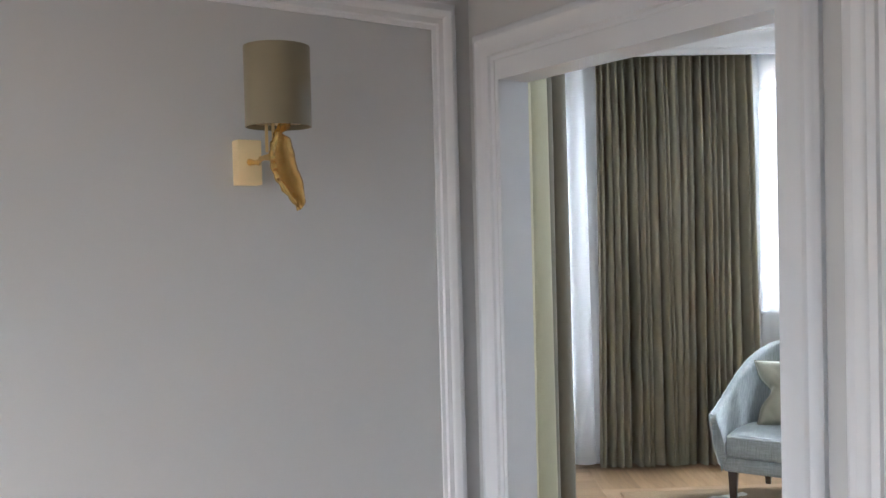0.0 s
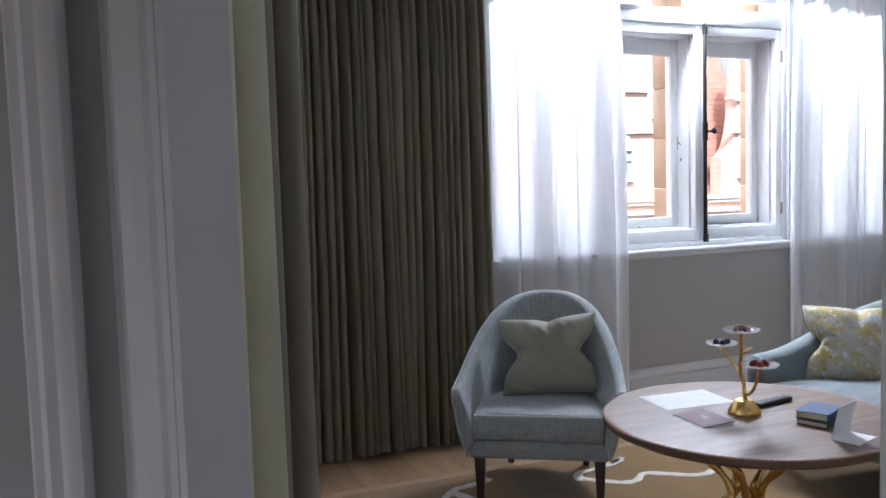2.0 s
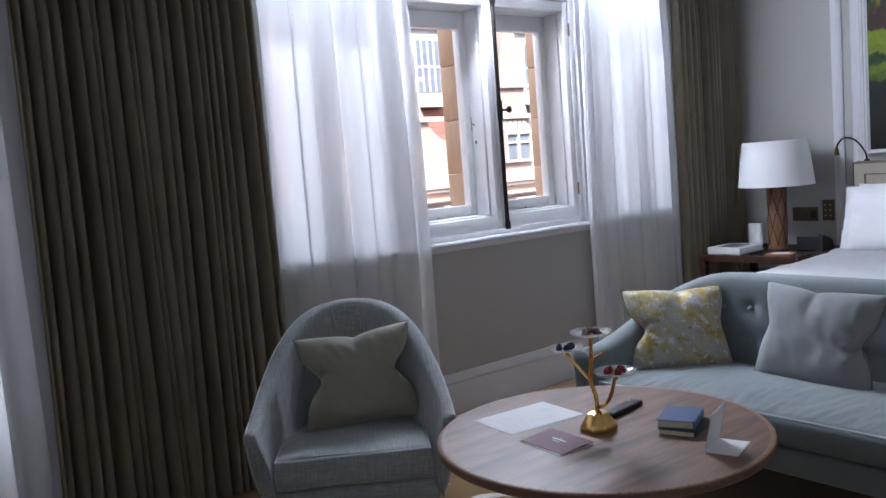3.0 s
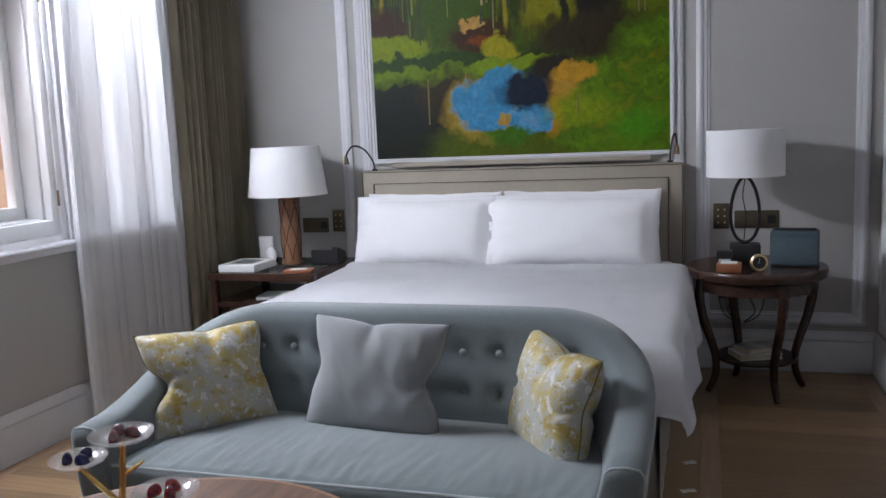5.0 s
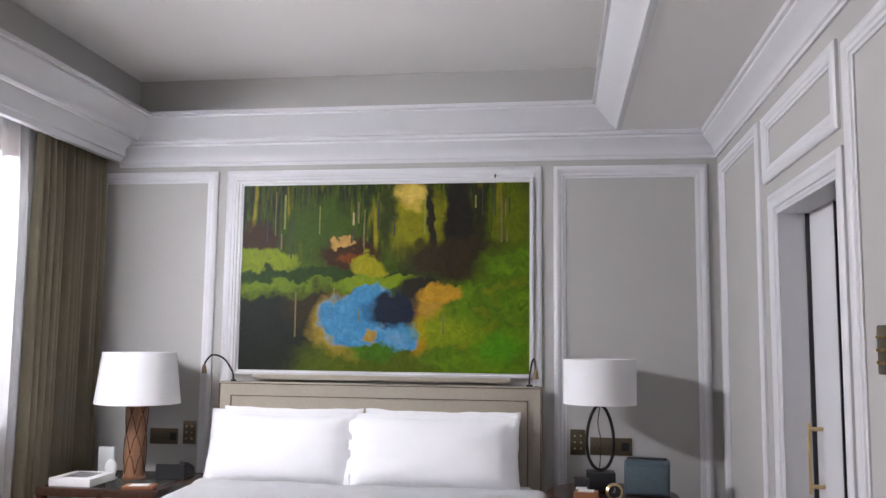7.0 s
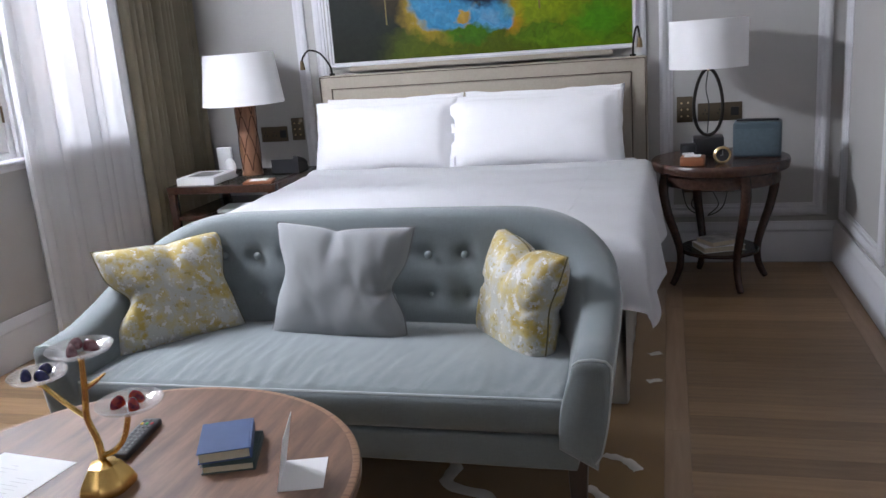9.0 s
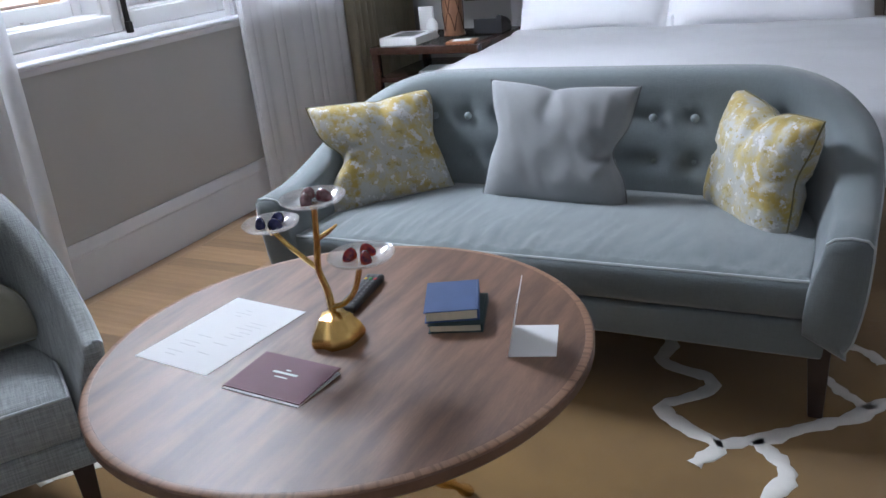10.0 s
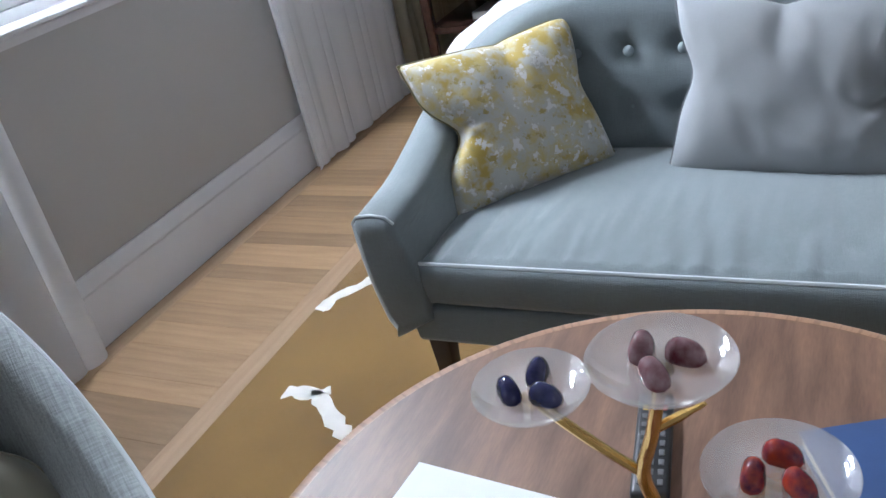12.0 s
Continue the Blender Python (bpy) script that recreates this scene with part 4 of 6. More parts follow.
# cushions
def cushion(name, m, w, h, t, mat, dent, label, seed, cord_mat=None, pull=0.10, group="", waist=0.12, lean=0.0):
    """A scatter cushion with drawn-out corners and a chop in its upper edge; local x across, z up, y through it."""
    th = thing(name, m, label, "cushion", group)
    n = 44
    bm = bmesh.new()
    tilt = 0.10 * math.sin(seed * 2.3)

    def place(u, v, side):
        pinch = math.exp(-((v - 0.06 - tilt * u) / 0.30) ** 2)
        cu = 1 - (pull * (1 - abs(v) ** 1.7) + waist * pinch * (1 - lean * u)) * abs(u) ** 1.5
        cv = 1 - 0.45 * pull * (1 - abs(u) ** 1.7) * abs(v) ** 2
        x, z = u * w / 2 * cu, v * h / 2 * cv
        notch = math.exp(-abs(u - tilt) / 0.22) * max(0.0, (v + 0.2) / 1.2) ** 2
        z -= dent * notch
        prof = max(0.0, (1 - abs(u) ** 3.2) * (1 - abs(v) ** 3.2)) ** 0.52
        y = t / 2 * prof * (1 - 0.50 * math.exp(-abs(u - tilt) / 0.16) * max(0.0, (v - 0.15) / 0.85) ** 1.4)
        for k in (-1, 1):
            du, dv = u - k * 0.98, v - 0.06 - tilt * k
            rad, ang = math.hypot(du, dv), math.atan2(dv, du * -k)
            y -= prof * 0.038 * min(1.5, max(0.0, 1 - 3 * lean * k)) * math.exp(-((dv - 0.10 * math.sin(5 * du)) / 0.055) ** 2) * math.exp(-(du / 0.30) ** 2)
            y += prof * 0.006 * min(1.5, max(0.0, 1 - 3 * lean * k)) * math.exp(-(rad / 0.34) ** 2) * math.cos(11 * ang + seed)
        y += prof * 0.007 * noise.noise(Vector((u * 1.6 + seed, v * 1.6, side * 5)))
        y += prof * 0.0045 * noise.noise(Vector((u * 4.5 + 0.8 * v + seed, v * 2.2, side * 7)))
        crease = noise.noise(Vector((4.4 * u + 2.2 * v + seed, 1.5 * v - 0.8 * u, side * 2)))
        y += prof * 0.011 * (0.25 - abs(crease)) * (0.35 + 0.65 * min(1.0, math.hypot(u, v)))
        rim = max(abs(u), abs(v)) ** 6
        y += prof * 0.006 * rim * noise.noise(Vector((u * 9 + seed, v * 9, side * 3)))
        return Vector((x, -side * y, z))
    grids = []
    for side in (1, -1):
        grids.append([[bm.verts.new(place(-1 + 2 * i / n, -1 + 2 * j / n, side)) for i in range(n + 1)] for j in range(n + 1)])
    for g in grids:
        for j in range(n):
            for i in range(n):
                bm.faces.new((g[j][i], g[j][i + 1], g[j + 1][i + 1], g[j + 1][i]))
    bmesh.ops.remove_doubles(bm, verts=bm.verts[:], dist=1e-5)
    part("cover", bm, mat, th, smooth=180)
    edge = [(-1 + 2 * i / n, -1) for i in range(n)] + [(1, -1 + 2 * i / n) for i in range(n)] + [(1 - 2 * i / n, 1) for i in range(n)] + [(-1, 1 - 2 * i / n) for i in range(n)]
    if cord_mat:
        part("piping", tube([place(u, v, 1) for u, v in edge], 0.0028, 6, closed=True), cord_mat, th)
    return th


def floral():
    m = material("yellow_floral_silk", (0.40, 0.40, 0.37), 0.55, vary=0.06, scale=30, bump=0.1, bump_scale=400, sheen=0.2)
    n, l = m.node_tree.nodes, m.node_tree.links
    b = n["Principled BSDF"]
    src = b.inputs["Base Color"].links[0].from_socket
    tc = n.new("ShaderNodeTexCoord")
    for scale, lo, hi, col, off in ((13, 0.44, 0.62, (0.42, 0.33, 0.10), 0), (9, 0.54, 0.62, (0.36, 0.26, 0.045), 21), (34, 0.58, 0.62, (0.56, 0.56, 0.55), 7), (40, 0.60, 0.64, (0.30, 0.24, 0.07), 13)):
        mp, no, ra, mx = n.new("ShaderNodeMapping"), n.new("ShaderNodeTexNoise"), n.new("ShaderNodeMapRange"), n.new("ShaderNodeMix")
        mp.inputs["Location"].default_value = (off, off, off)
        no.inputs["Scale"].default_value, no.inputs["Detail"].default_value, no.inputs["Roughness"].default_value = scale, 4, 0.65
        ra.inputs["From Min"].default_value, ra.inputs["From Max"].default_value = lo, hi
        mx.data_type = "RGBA"
        l.new(tc.outputs["Object"], mp.inputs[0]), l.new(mp.outputs[0], no.inputs["Vector"]), l.new(no.outputs["Fac"], ra.inputs["Value"])
        l.new(ra.outputs[0], mx.inputs["Factor"]), l.new(src, mx.inputs[6])
        mx.inputs[7].default_value = (*col, 1)
        src = mx.outputs[2]
    l.new(src, b.inputs["Base Color"])
    return m


FLORAL = floral()
OLIVEC = material("olive_cord", (0.17, 0.15, 0.075), 0.8, vary=0.05, scale=40)
GREYP = material("dark_grey_cord", (0.15, 0.155, 0.165), 0.8, vary=0.05, scale=40)
CG = "cushions on the sofa"
cushion("cushion", pose(1.262, 0.690, 0.600, -27, 0, -44), 0.475, 0.405, 0.17, FLORAL, 0.012, "pale silk cushion with yellow flower pattern on the sofa", 1, OLIVEC, 0.11, CG, 0.16, 0.7)
cushion("cushion", pose(1.315, 0.045, 0.622, -16, 2, -94), 0.53, 0.415, 0.135, GREYC, 0.018, "plain dove grey cushion leaning on the sofa back", 2, GREYP, 0.10, CG, 0.13, -0.3)
cushion("cushion", pose(1.30, -0.590, 0.572, -14, 2, -143), 0.465, 0.405, 0.18, FLORAL, 0.030, "pale silk cushion with yellow flower pattern in the sofa corner", 3, OLIVEC, 0.11, CG, 0.08)
cushion("cushion", chair.matrix_world @ pose(0.03, 0.36, 0.620, -20, -4, 4), 0.475, 0.385, 0.16, SAGE, 0.022, "sage satin cushion leaning in the armchair", 4, SAGE, 0.13, "", 0.24)

# ---- bed ----
bed = thing("bed", pose(0, 0, 0), "wide bed with white linen, cream valance and taupe studded headboard", "bed")
part("headboard", boxes((3.745, 3.835, -0.955, 1.070, 0.02, 1.245), bevel=0.012), HEADF, bed)
hb = wall_frame((3.745, 0, 0), (0, -1, 0), (-1, 0, 0))
part("headboard_panel", boxes((-0.975, 0.86, 0.3, 1.155, -0.001, 0.012), m=hb, bevel=0.006), HEADF, bed)
for k, (x0, x1, y1) in enumerate(((-1.062, 0.947, 1.237), (-0.985, 0.870, 1.163))):
    bm = boxes((x0, x1, y1 - 0.005, y1, 0, 0.006 if k == 0 else 0.010), (x0, x0 + 0.005, 0.3, y1, 0, 0.006 if k == 0 else 0.010), (x1 - 0.005, x1, 0.3, y1, 0, 0.006 if k == 0 else 0.010), m=hb)
    part("nail_line", bm, HEADP, bed, "dark line of small nails")
BL, BR, BF, BH = 0.985, -0.93, 1.72, 3.74
part("mattress", boxes((BF + 0.03, BH, BR + 0.05, BL - 0.05, 0.34, 0.63), bevel=0.05, seg=4), LINEN, bed)
bm = bmesh.new()
ring = []
pts = []
N1, N2 = 60, 60
for i in range(N1 + 1):
    pts.append((BH - (BH - BF) * i / N1, BR + 0.02))
for i in range(1, N2 + 1):
    pts.append((BF, BR + 0.02 + (BL - BR - 0.04) * i / N2))
for i in range(1, N1 + 1):
    pts.append((BF + (BH - BF) * i / N1, BL - 0.02))
lo, hi = [], []
for k, (x, y) in enumerate(pts):
    w = 0.012 * noise.noise(Vector((k * 0.35, 2.0, 0)))
    lo.append(bm.verts.new((x - w, y + w, 0.016))), hi.append(bm.verts.new((x, y, 0.40)))
for a in range(len(pts) - 1):
    bm.faces.new((lo[a], lo[a + 1], hi[a + 1], hi[a]))
bmesh.ops.solidify(bm, geom=bm.faces[:], thickness=0.006)
part("valance", bm, VALANCE, bed, "cream valance", 60)
# duvet: a sheet over the mattress, falling at both sides and at the foot
bm = bmesh.new()
NX, NYY = 74, 96
grid = []
half, cy = (BL - BR) / 2, (BL + BR) / 2
for i in range(NX + 1):
    row = []
    s = i / NX
    along = -0.31 + s * (3.42 - BF + 0.31)
    for j in range(NYY + 1):
        v = -1 + 2 * j / NYY
        reach = v * (half + 0.34)
        over = max(0.0, abs(reach) - half)
        y = cy + math.copysign(min(abs(reach), half), reach)
        z = 0.690
        foot = max(0.0, -along)
        x = BF + max(along, 0.0)
        def fall(d):
            r = 0.07
            if d < r * 1.57:
                return r * math.sin(d / r), r * (1 - math.cos(d / r))
            return r, r + d - r * 1.57
        out, drop = fall(over)
        fo, fd = fall(foot)
        wave = noise.noise(Vector((x * 3.2, y * 2.6, 1.0))) * 0.012 + noise.noise(Vector((x * 8, y * 7, 4.0))) * 0.004
        side = 0.02 * math.sin(x * 9 + 1.3 * noise.noise(Vector((x * 4, 0, 7)))) * min(1, over / 0.2) + 0.04 * (over / 0.34) ** 2
        both = min(over, foot)
        y += math.copysign(out + side - 0.5 * both * 0.2, reach) if over else 0
        x -= fo + (0.03 * math.sin(y * 10) * min(1, foot / 0.2) if foot else 0)
        zz = z - max(drop, fd) - 0.1 * both + wave * (1 if drop + fd < 0.05 else 0.4)
        if s > 0.93:
            zz += 0.016 * math.sin((s - 0.93) / 0.07 * math.pi)
        row.append(bm.verts.new((x, y, max(zz, 0.27))))
    grid.append(row)
for a, b in zip(grid, grid[1:]):
    for j in range(NYY):
        bm.faces.new((a[j], a[j + 1], b[j + 1], b[j]))
bmesh.ops.solidify(bm, geom=bm.faces[:], thickness=0.03)
part("duvet", bm, LINEN, bed, "white duvet falling over the sides", 180)
seam_y = BR + 0.26
seam = []
for k in range(46):
    x = BF + 0.10 + (3.20 - BF) * k / 45
    seam.append((x, seam_y + 0.004 * math.sin(k * 0.9), 0.690 + noise.noise(Vector((x * 3.2, seam_y * 2.6, 1.0))) * 0.012 + noise.noise(Vector((x * 8, seam_y * 7, 4.0))) * 0.004 + 0.001))
part("duvet_seam", tube(seam, 0.0014, 5), LINEN, bed, "stitched duvet seam")
part("sheet", boxes((3.36, 3.73, BR + 0.03, BL - 0.03, 0.60, 0.668), bevel=0.03, seg=3), LINEN, bed)


def pillow(m, w, h, t, seed, group="pillows on the bed"):
    n = 26
    bm = bmesh.new()
    gs = []
    for side in (1, -1):
        g = []
        for j in range(n + 1):
            r = []
            for i in range(n + 1):
                u, v = -1 + 2 * i / n, -1 + 2 * j / n
                iu, iv = min(1, abs(u) / 0.92), min(1, abs(v) / 0.90)
                p = max(0, (1 - iu ** 3.2) * (1 - iv ** 3.0)) ** 0.5
                y = t / 2 * p + 0.002 + 0.012 * p * noise.noise(Vector((u * 2.2 + seed, v * 2.2, side))) + 0.005 * noise.noise(Vector((u * 7 + seed, v * 4, side))) * (1 - p)
                x = u * w / 2 * (1 - 0.03 * (1 - v * v)) + 0.006 * noise.noise(Vector((v * 4, seed, 0)))
                z = v * h / 2 * (1 - 0.05 * (1 - u * u)) + 0.008 * noise.noise(Vector((u * 4, seed, 3)))
                r.append(bm.verts.new((x, -side * y, z)))
            g.append(r)
        gs.append(g)
    for g in gs:
        for j in range(n):
            for i in range(n):
                bm.faces.new((g[j][i], g[j][i + 1], g[j + 1][i + 1], g[j + 1][i]))
    for k in range(n):
        for a, b in (((0, k), (0, k + 1)), ((n, k + 1), (n, k)), ((k + 1, 0), (k, 0)), ((k, n), (k + 1, n))):
            bm.faces.new((gs[0][a[0]][a[1]], gs[0][b[0]][b[1]], gs[1][b[0]][b[1]], gs[1][a[0]][a[1]]))
    ob = tagged(put_mesh("pillow", bm, LINEN, None, 180), "plump white pillow with a flat hem against the headboard", "pillow", group)
    ob.matrix_world = m


pillow(pose(3.52, 0.585, 0.868, -17, 0, -90), 0.90, 0.46, 0.20, 1)
pillow(pose(3.52, -0.325, 0.868, -17, 0, -90), 1.02, 0.46, 0.20, 5)
pillow(pose(3.655, 0.56, 0.875, -10, 0, -90), 0.88, 0.46, 0.12, 9)
pillow(pose(3.655, -0.36, 0.875, -10, 0, -90), 0.94, 0.46, 0.12, 13)
structure("picture_ledge", boxes((3.79, BX - 0.002, -0.76, 0.87, 1.262, 1.292), bevel=0.004), HEADF, "taupe ledge above the headboard")


def reading_lamp(y, lean):
    t = thing("reading_lamp", pose(3.79, y, 1.245), "small dark bronze gooseneck reading lamp on the headboard", "reading lamp", "reading lamps")
    path = smooth_path([(0, 0, 0), (0, 0.01 * lean, 0.06), (-0.02, 0.06 * lean, 0.14), (-0.05, 0.12 * lean, 0.165), (-0.07, 0.155 * lean, 0.13), (-0.075, 0.165 * lean, 0.10)], 6)
    part("neck", tube(path, 0.006, 8), IRON, t)
    part("base", lathe([(0, 0), (0.018, 0), (0.018, 0.01), (0.008, 0.014), (0, 0.014)], 14), IRON, t)
    part("head", lathe([(0, 0), (0.009, 0), (0.013, -0.02), (0.017, -0.055), (0.012, -0.055), (0, -0.03)], 14, m=pose(-0.076, 0.167 * lean, 0.105, 0, -8, 0)), BRONZE, t)


reading_lamp(0.99, 1.0)
reading_lamp(-0.875, -0.25)


# ---- painting ----
def painting_material():
    m = bpy.data.materials.new("forest_painting")
    m.use_nodes = True
    n, l = m.node_tree.nodes, m.node_tree.links
    b = n["Principled BSDF"]
    b.inputs["Roughness"].default_value, b.inputs["Specular IOR Level"].default_value = 0.5, 0.2
    tc = n.new("ShaderNodeTexCoord")
    no = n.new("ShaderNodeTexNoise")
    no.inputs["Scale"].default_value, no.inputs["Detail"].default_value = 5, 6
    l.new(tc.outputs["Object"], no.inputs["Vector"])
    sub = n.new("ShaderNodeVectorMath")
    sub.operation = "SUBTRACT"
    sub.inputs[1].default_value = (0.5, 0.5, 0.5)
    l.new(no.outputs["Color"], sub.inputs[0])
    sc = n.new("ShaderNodeVectorMath")
    sc.operation = "SCALE"
    sc.inputs["Scale"].default_value = 0.17
    l.new(sub.outputs[0], sc.inputs[0])
    add = n.new("ShaderNodeVectorMath")
    l.new(tc.outputs["Object"], add.inputs[0]), l.new(sc.outputs[0], add.inputs[1])
    fine = n.new("ShaderNodeTexNoise")
    fine.inputs["Scale"].default_value, fine.inputs["Detail"].default_value = 16, 5
    l.new(tc.outputs["Object"], fine.inputs["Vector"])
    sub2, sc2, add2 = n.new("ShaderNodeVectorMath"), n.new("ShaderNodeVectorMath"), n.new("ShaderNodeVectorMath")
    sub2.operation, sc2.operation = "SUBTRACT", "MULTIPLY"
    sub2.inputs[1].default_value, sc2.inputs[1].default_value = (0.5, 0.5, 0.5), (0.06, 0.13, 0)
    l.new(fine.outputs["Color"], sub2.inputs[0]), l.new(sub2.outputs[0], sc2.inputs[0]), l.new(add.outputs[0], add2.inputs[0]), l.new(sc2.outputs[0], add2.inputs[1])
    warped = add2.outputs[0]

    def tone(scale, stretch, cols, where):
        mp, t, r = n.new("ShaderNodeMapping"), n.new("ShaderNodeTexNoise"), n.new("ShaderNodeValToRGB")
        mp.inputs["Scale"].default_value = stretch
        t.inputs["Scale"].default_value, t.inputs["Detail"].default_value = scale, 5
        l.new(where, mp.inputs[0]), l.new(mp.outputs[0], t.inputs["Vector"]), l.new(t.outputs["Fac"], r.inputs[0])
        e = r.color_ramp.elements
        e[0].position, e[0].color = 0.28, (*cols[0], 1)
        e[1].position, e[1].color = 0.72, (*cols[-1], 1)
        for i, c in enumerate(cols[1:-1]):
            e.new(0.28 + 0.44 * (i + 1) / (len(cols) - 1)).color = (*c, 1)
        return r.outputs[0]

    def blob(base, col, cx, cy, rx, ry, soft=0.25, where=warped):
        s1, s2, ln, mr, mx = n.new("ShaderNodeVectorMath"), n.new("ShaderNodeVectorMath"), n.new("ShaderNodeVectorMath"), n.new("ShaderNodeMapRange"), n.new("ShaderNodeMix")
        s1.operation, s2.operation, ln.operation = "SUBTRACT", "DIVIDE", "LENGTH"
        s1.inputs[1].default_value = (cx, cy, 0)
        s2.inputs[1].default_value = (rx, ry, 1000)
        l.new(where, s1.inputs[0]), l.new(s1.outputs[0], s2.inputs[0]), l.new(s2.outputs[0], ln.inputs[0])
        mr.inputs["From Min"].default_value, mr.inputs["From Max"].default_value = 1 + 0.8 * soft, 1 - 0.8 * soft
        l.new(ln.outputs["Value"], mr.inputs["Value"])
        mx.data_type = "RGBA"
        l.new(mr.outputs[0], mx.inputs["Factor"]), l.new(base, mx.inputs[6])
        if isinstance(col, tuple):
            mx.inputs[7].default_value = (*col, 1)
        else:
            l.new(col, mx.inputs[7])
        return mx.outputs[2]
    dark, green = (0.010, 0.014, 0.006), (0.03, 0.055, 0.008)
    olive, brown, blue = (0.075, 0.10, 0.008), (0.045, 0.020, 0.008), (0.10, 0.27, 0.44)
    ground = tone(3.0, (1, 2.2, 1), [dark, green, (0.07, 0.12, 0.01), green], warped)
    trees = tone(3.4, (5.0, 0.55, 1), [dark, (0.012, 0.02, 0.006), (0.06, 0.09, 0.010), dark, (0.05, 0.075, 0.008), (0.34, 0.26, 0.03), (0.02, 0.025, 0.008)], tc.outputs["Object"])
    meadow = tone(4, (1, 1.6, 1), [(0.035, 0.08, 0.006), (0.11, 0.20, 0.010), (0.07, 0.14, 0.010), (0.19, 0.19, 0.015)], warped)
    water = tone(5, (1, 2, 1), [(0.07, 0.20, 0.34), blue, (0.19, 0.34, 0.50)], warped)
    for col, cx, cy, rx, ry, soft in (
            (trees, 0.0, 0.66, 3.0, 0.50, 0.15),
            ((0.045, 0.085, 0.008), -0.42, 0.30, 0.26, 0.20, 0.5), ((0.20, 0.19, 0.012), 0.20, 0.36, 0.22, 0.20, 0.5), ((0.62, 0.46, 0.15), 0.18, 0.54, 0.10, 0.10, 0.35),
            ((0.030, 0.045, 0.008), 0.02, 0.40, 0.05, 0.24, 0.4), ((0.014, 0.011, 0.008), 0.47, 0.30, 0.085, 0.36, 0.18), ((0.014, 0.013, 0.008), 0.30, 0.38, 0.03, 0.24, 0.3),
            ((0.022, 0.020, 0.008), 0.60, 0.30, 0.05, 0.34, 0.4), ((0.10, 0.13, 0.010), 0.80, 0.36, 0.12, 0.26, 0.6),
            (brown, -0.84, 0.24, 0.17, 0.10, 0.35), (brown, -0.22, 0.14, 0.20, 0.10, 0.25), ((0.028, 0.020, 0.010), 0.50, 0.10, 0.40, 0.13, 0.3),
            ((0.48, 0.30, 0.12), -0.26, 0.215, 0.075, 0.030, 0.2), ((0.16, 0.05, 0.02), -0.20, 0.12, 0.09, 0.03, 0.3), (meadow, 0.86, 0.06, 0.24, 0.12, 0.4),
            ((0.20, 0.26, 0.014), -0.80, 0.12, 0.24, 0.075, 0.18), ((0.022, 0.05, 0.008), -0.55, 0.02, 0.46, 0.045, 0.2), ((0.13, 0.20, 0.010), -0.66, -0.07, 0.42, 0.055, 0.2),
            ((0.30, 0.27, 0.012), -0.09, 0.06, 0.10, 0.075, 0.2), ((0.17, 0.24, 0.016), 0.0, -0.035, 0.30, 0.045, 0.16),
            ((0.010, 0.013, 0.010), -0.74, -0.37, 0.34, 0.27, 0.2), ((0.030, 0.022, 0.010), -0.44, -0.20, 0.20, 0.14, 0.3), (olive, 0.0, -0.52, 0.62, 0.13, 0.3),
            (meadow, 0.66, -0.34, 0.46, 0.32, 0.2), ((0.018, 0.015, 0.010), 0.27, -0.10, 0.15, 0.10, 0.25),
            ((0.46, 0.27, 0.07), 0.38, -0.12, 0.14, 0.065, 0.25), ((0.40, 0.25, 0.07), 0.30, -0.21, 0.09, 0.06, 0.3), ((0.42, 0.22, 0.06), 0.22, -0.32, 0.07, 0.16, 0.25), ((0.34, 0.24, 0.06), -0.22, -0.30, 0.25, 0.20, 0.2),
            (water, -0.21, -0.28, 0.205, 0.175, 0.14), (water, -0.08, -0.11, 0.15, 0.065, 0.16), (water, 0.10, -0.38, 0.15, 0.10, 0.14),
            ((0.010, 0.016, 0.030), 0.07, -0.21, 0.17, 0.105, 0.28), ((0.40, 0.26, 0.08), -0.09, -0.365, 0.055, 0.028, 0.25), ((0.05, 0.13, 0.010), -0.05, -0.47, 0.16, 0.05, 0.3),
            ((0.07, 0.22, 0.012), 0.72, -0.42, 0.13, 0.09, 0.5), ((0.20, 0.26, 0.02), 0.42, -0.32, 0.20, 0.08, 0.6), ((0.010, 0.012, 0.008), -0.80, -0.50, 0.30, 0.10, 0.5)):
        ground = blob(ground, col, cx, cy, rx, ry, soft)
    out = ground
    strokes = n.new("ShaderNodeTexNoise")
    strokes.inputs["Scale"].default_value, strokes.inputs["Detail"].default_value = 30, 4
    l.new(warped, strokes.inputs["Vector"])
    hs, mr = n.new("ShaderNodeHueSaturation"), n.new("ShaderNodeMapRange")
    mr.inputs["To Min"].default_value, mr.inputs["To Max"].default_value = 0.42, 1.20
    l.new(strokes.outputs["Fac"], mr.inputs["Value"]), l.new(mr.outputs[0], hs.inputs["Value"]), l.new(out, hs.inputs["Color"])
    hs.inputs["Saturation"].default_value = 1.15
    l.new(hs.outputs[0], b.inputs["Base Color"])
    bp = n.new("ShaderNodeBump")
    bp.inputs["Strength"].default_value, bp.inputs["Distance"].default_value = 0.4, 0.003
    l.new(strokes.outputs["Fac"], bp.inputs["Height"]), l.new(bp.outputs[0], b.inputs["Normal"])
    return m


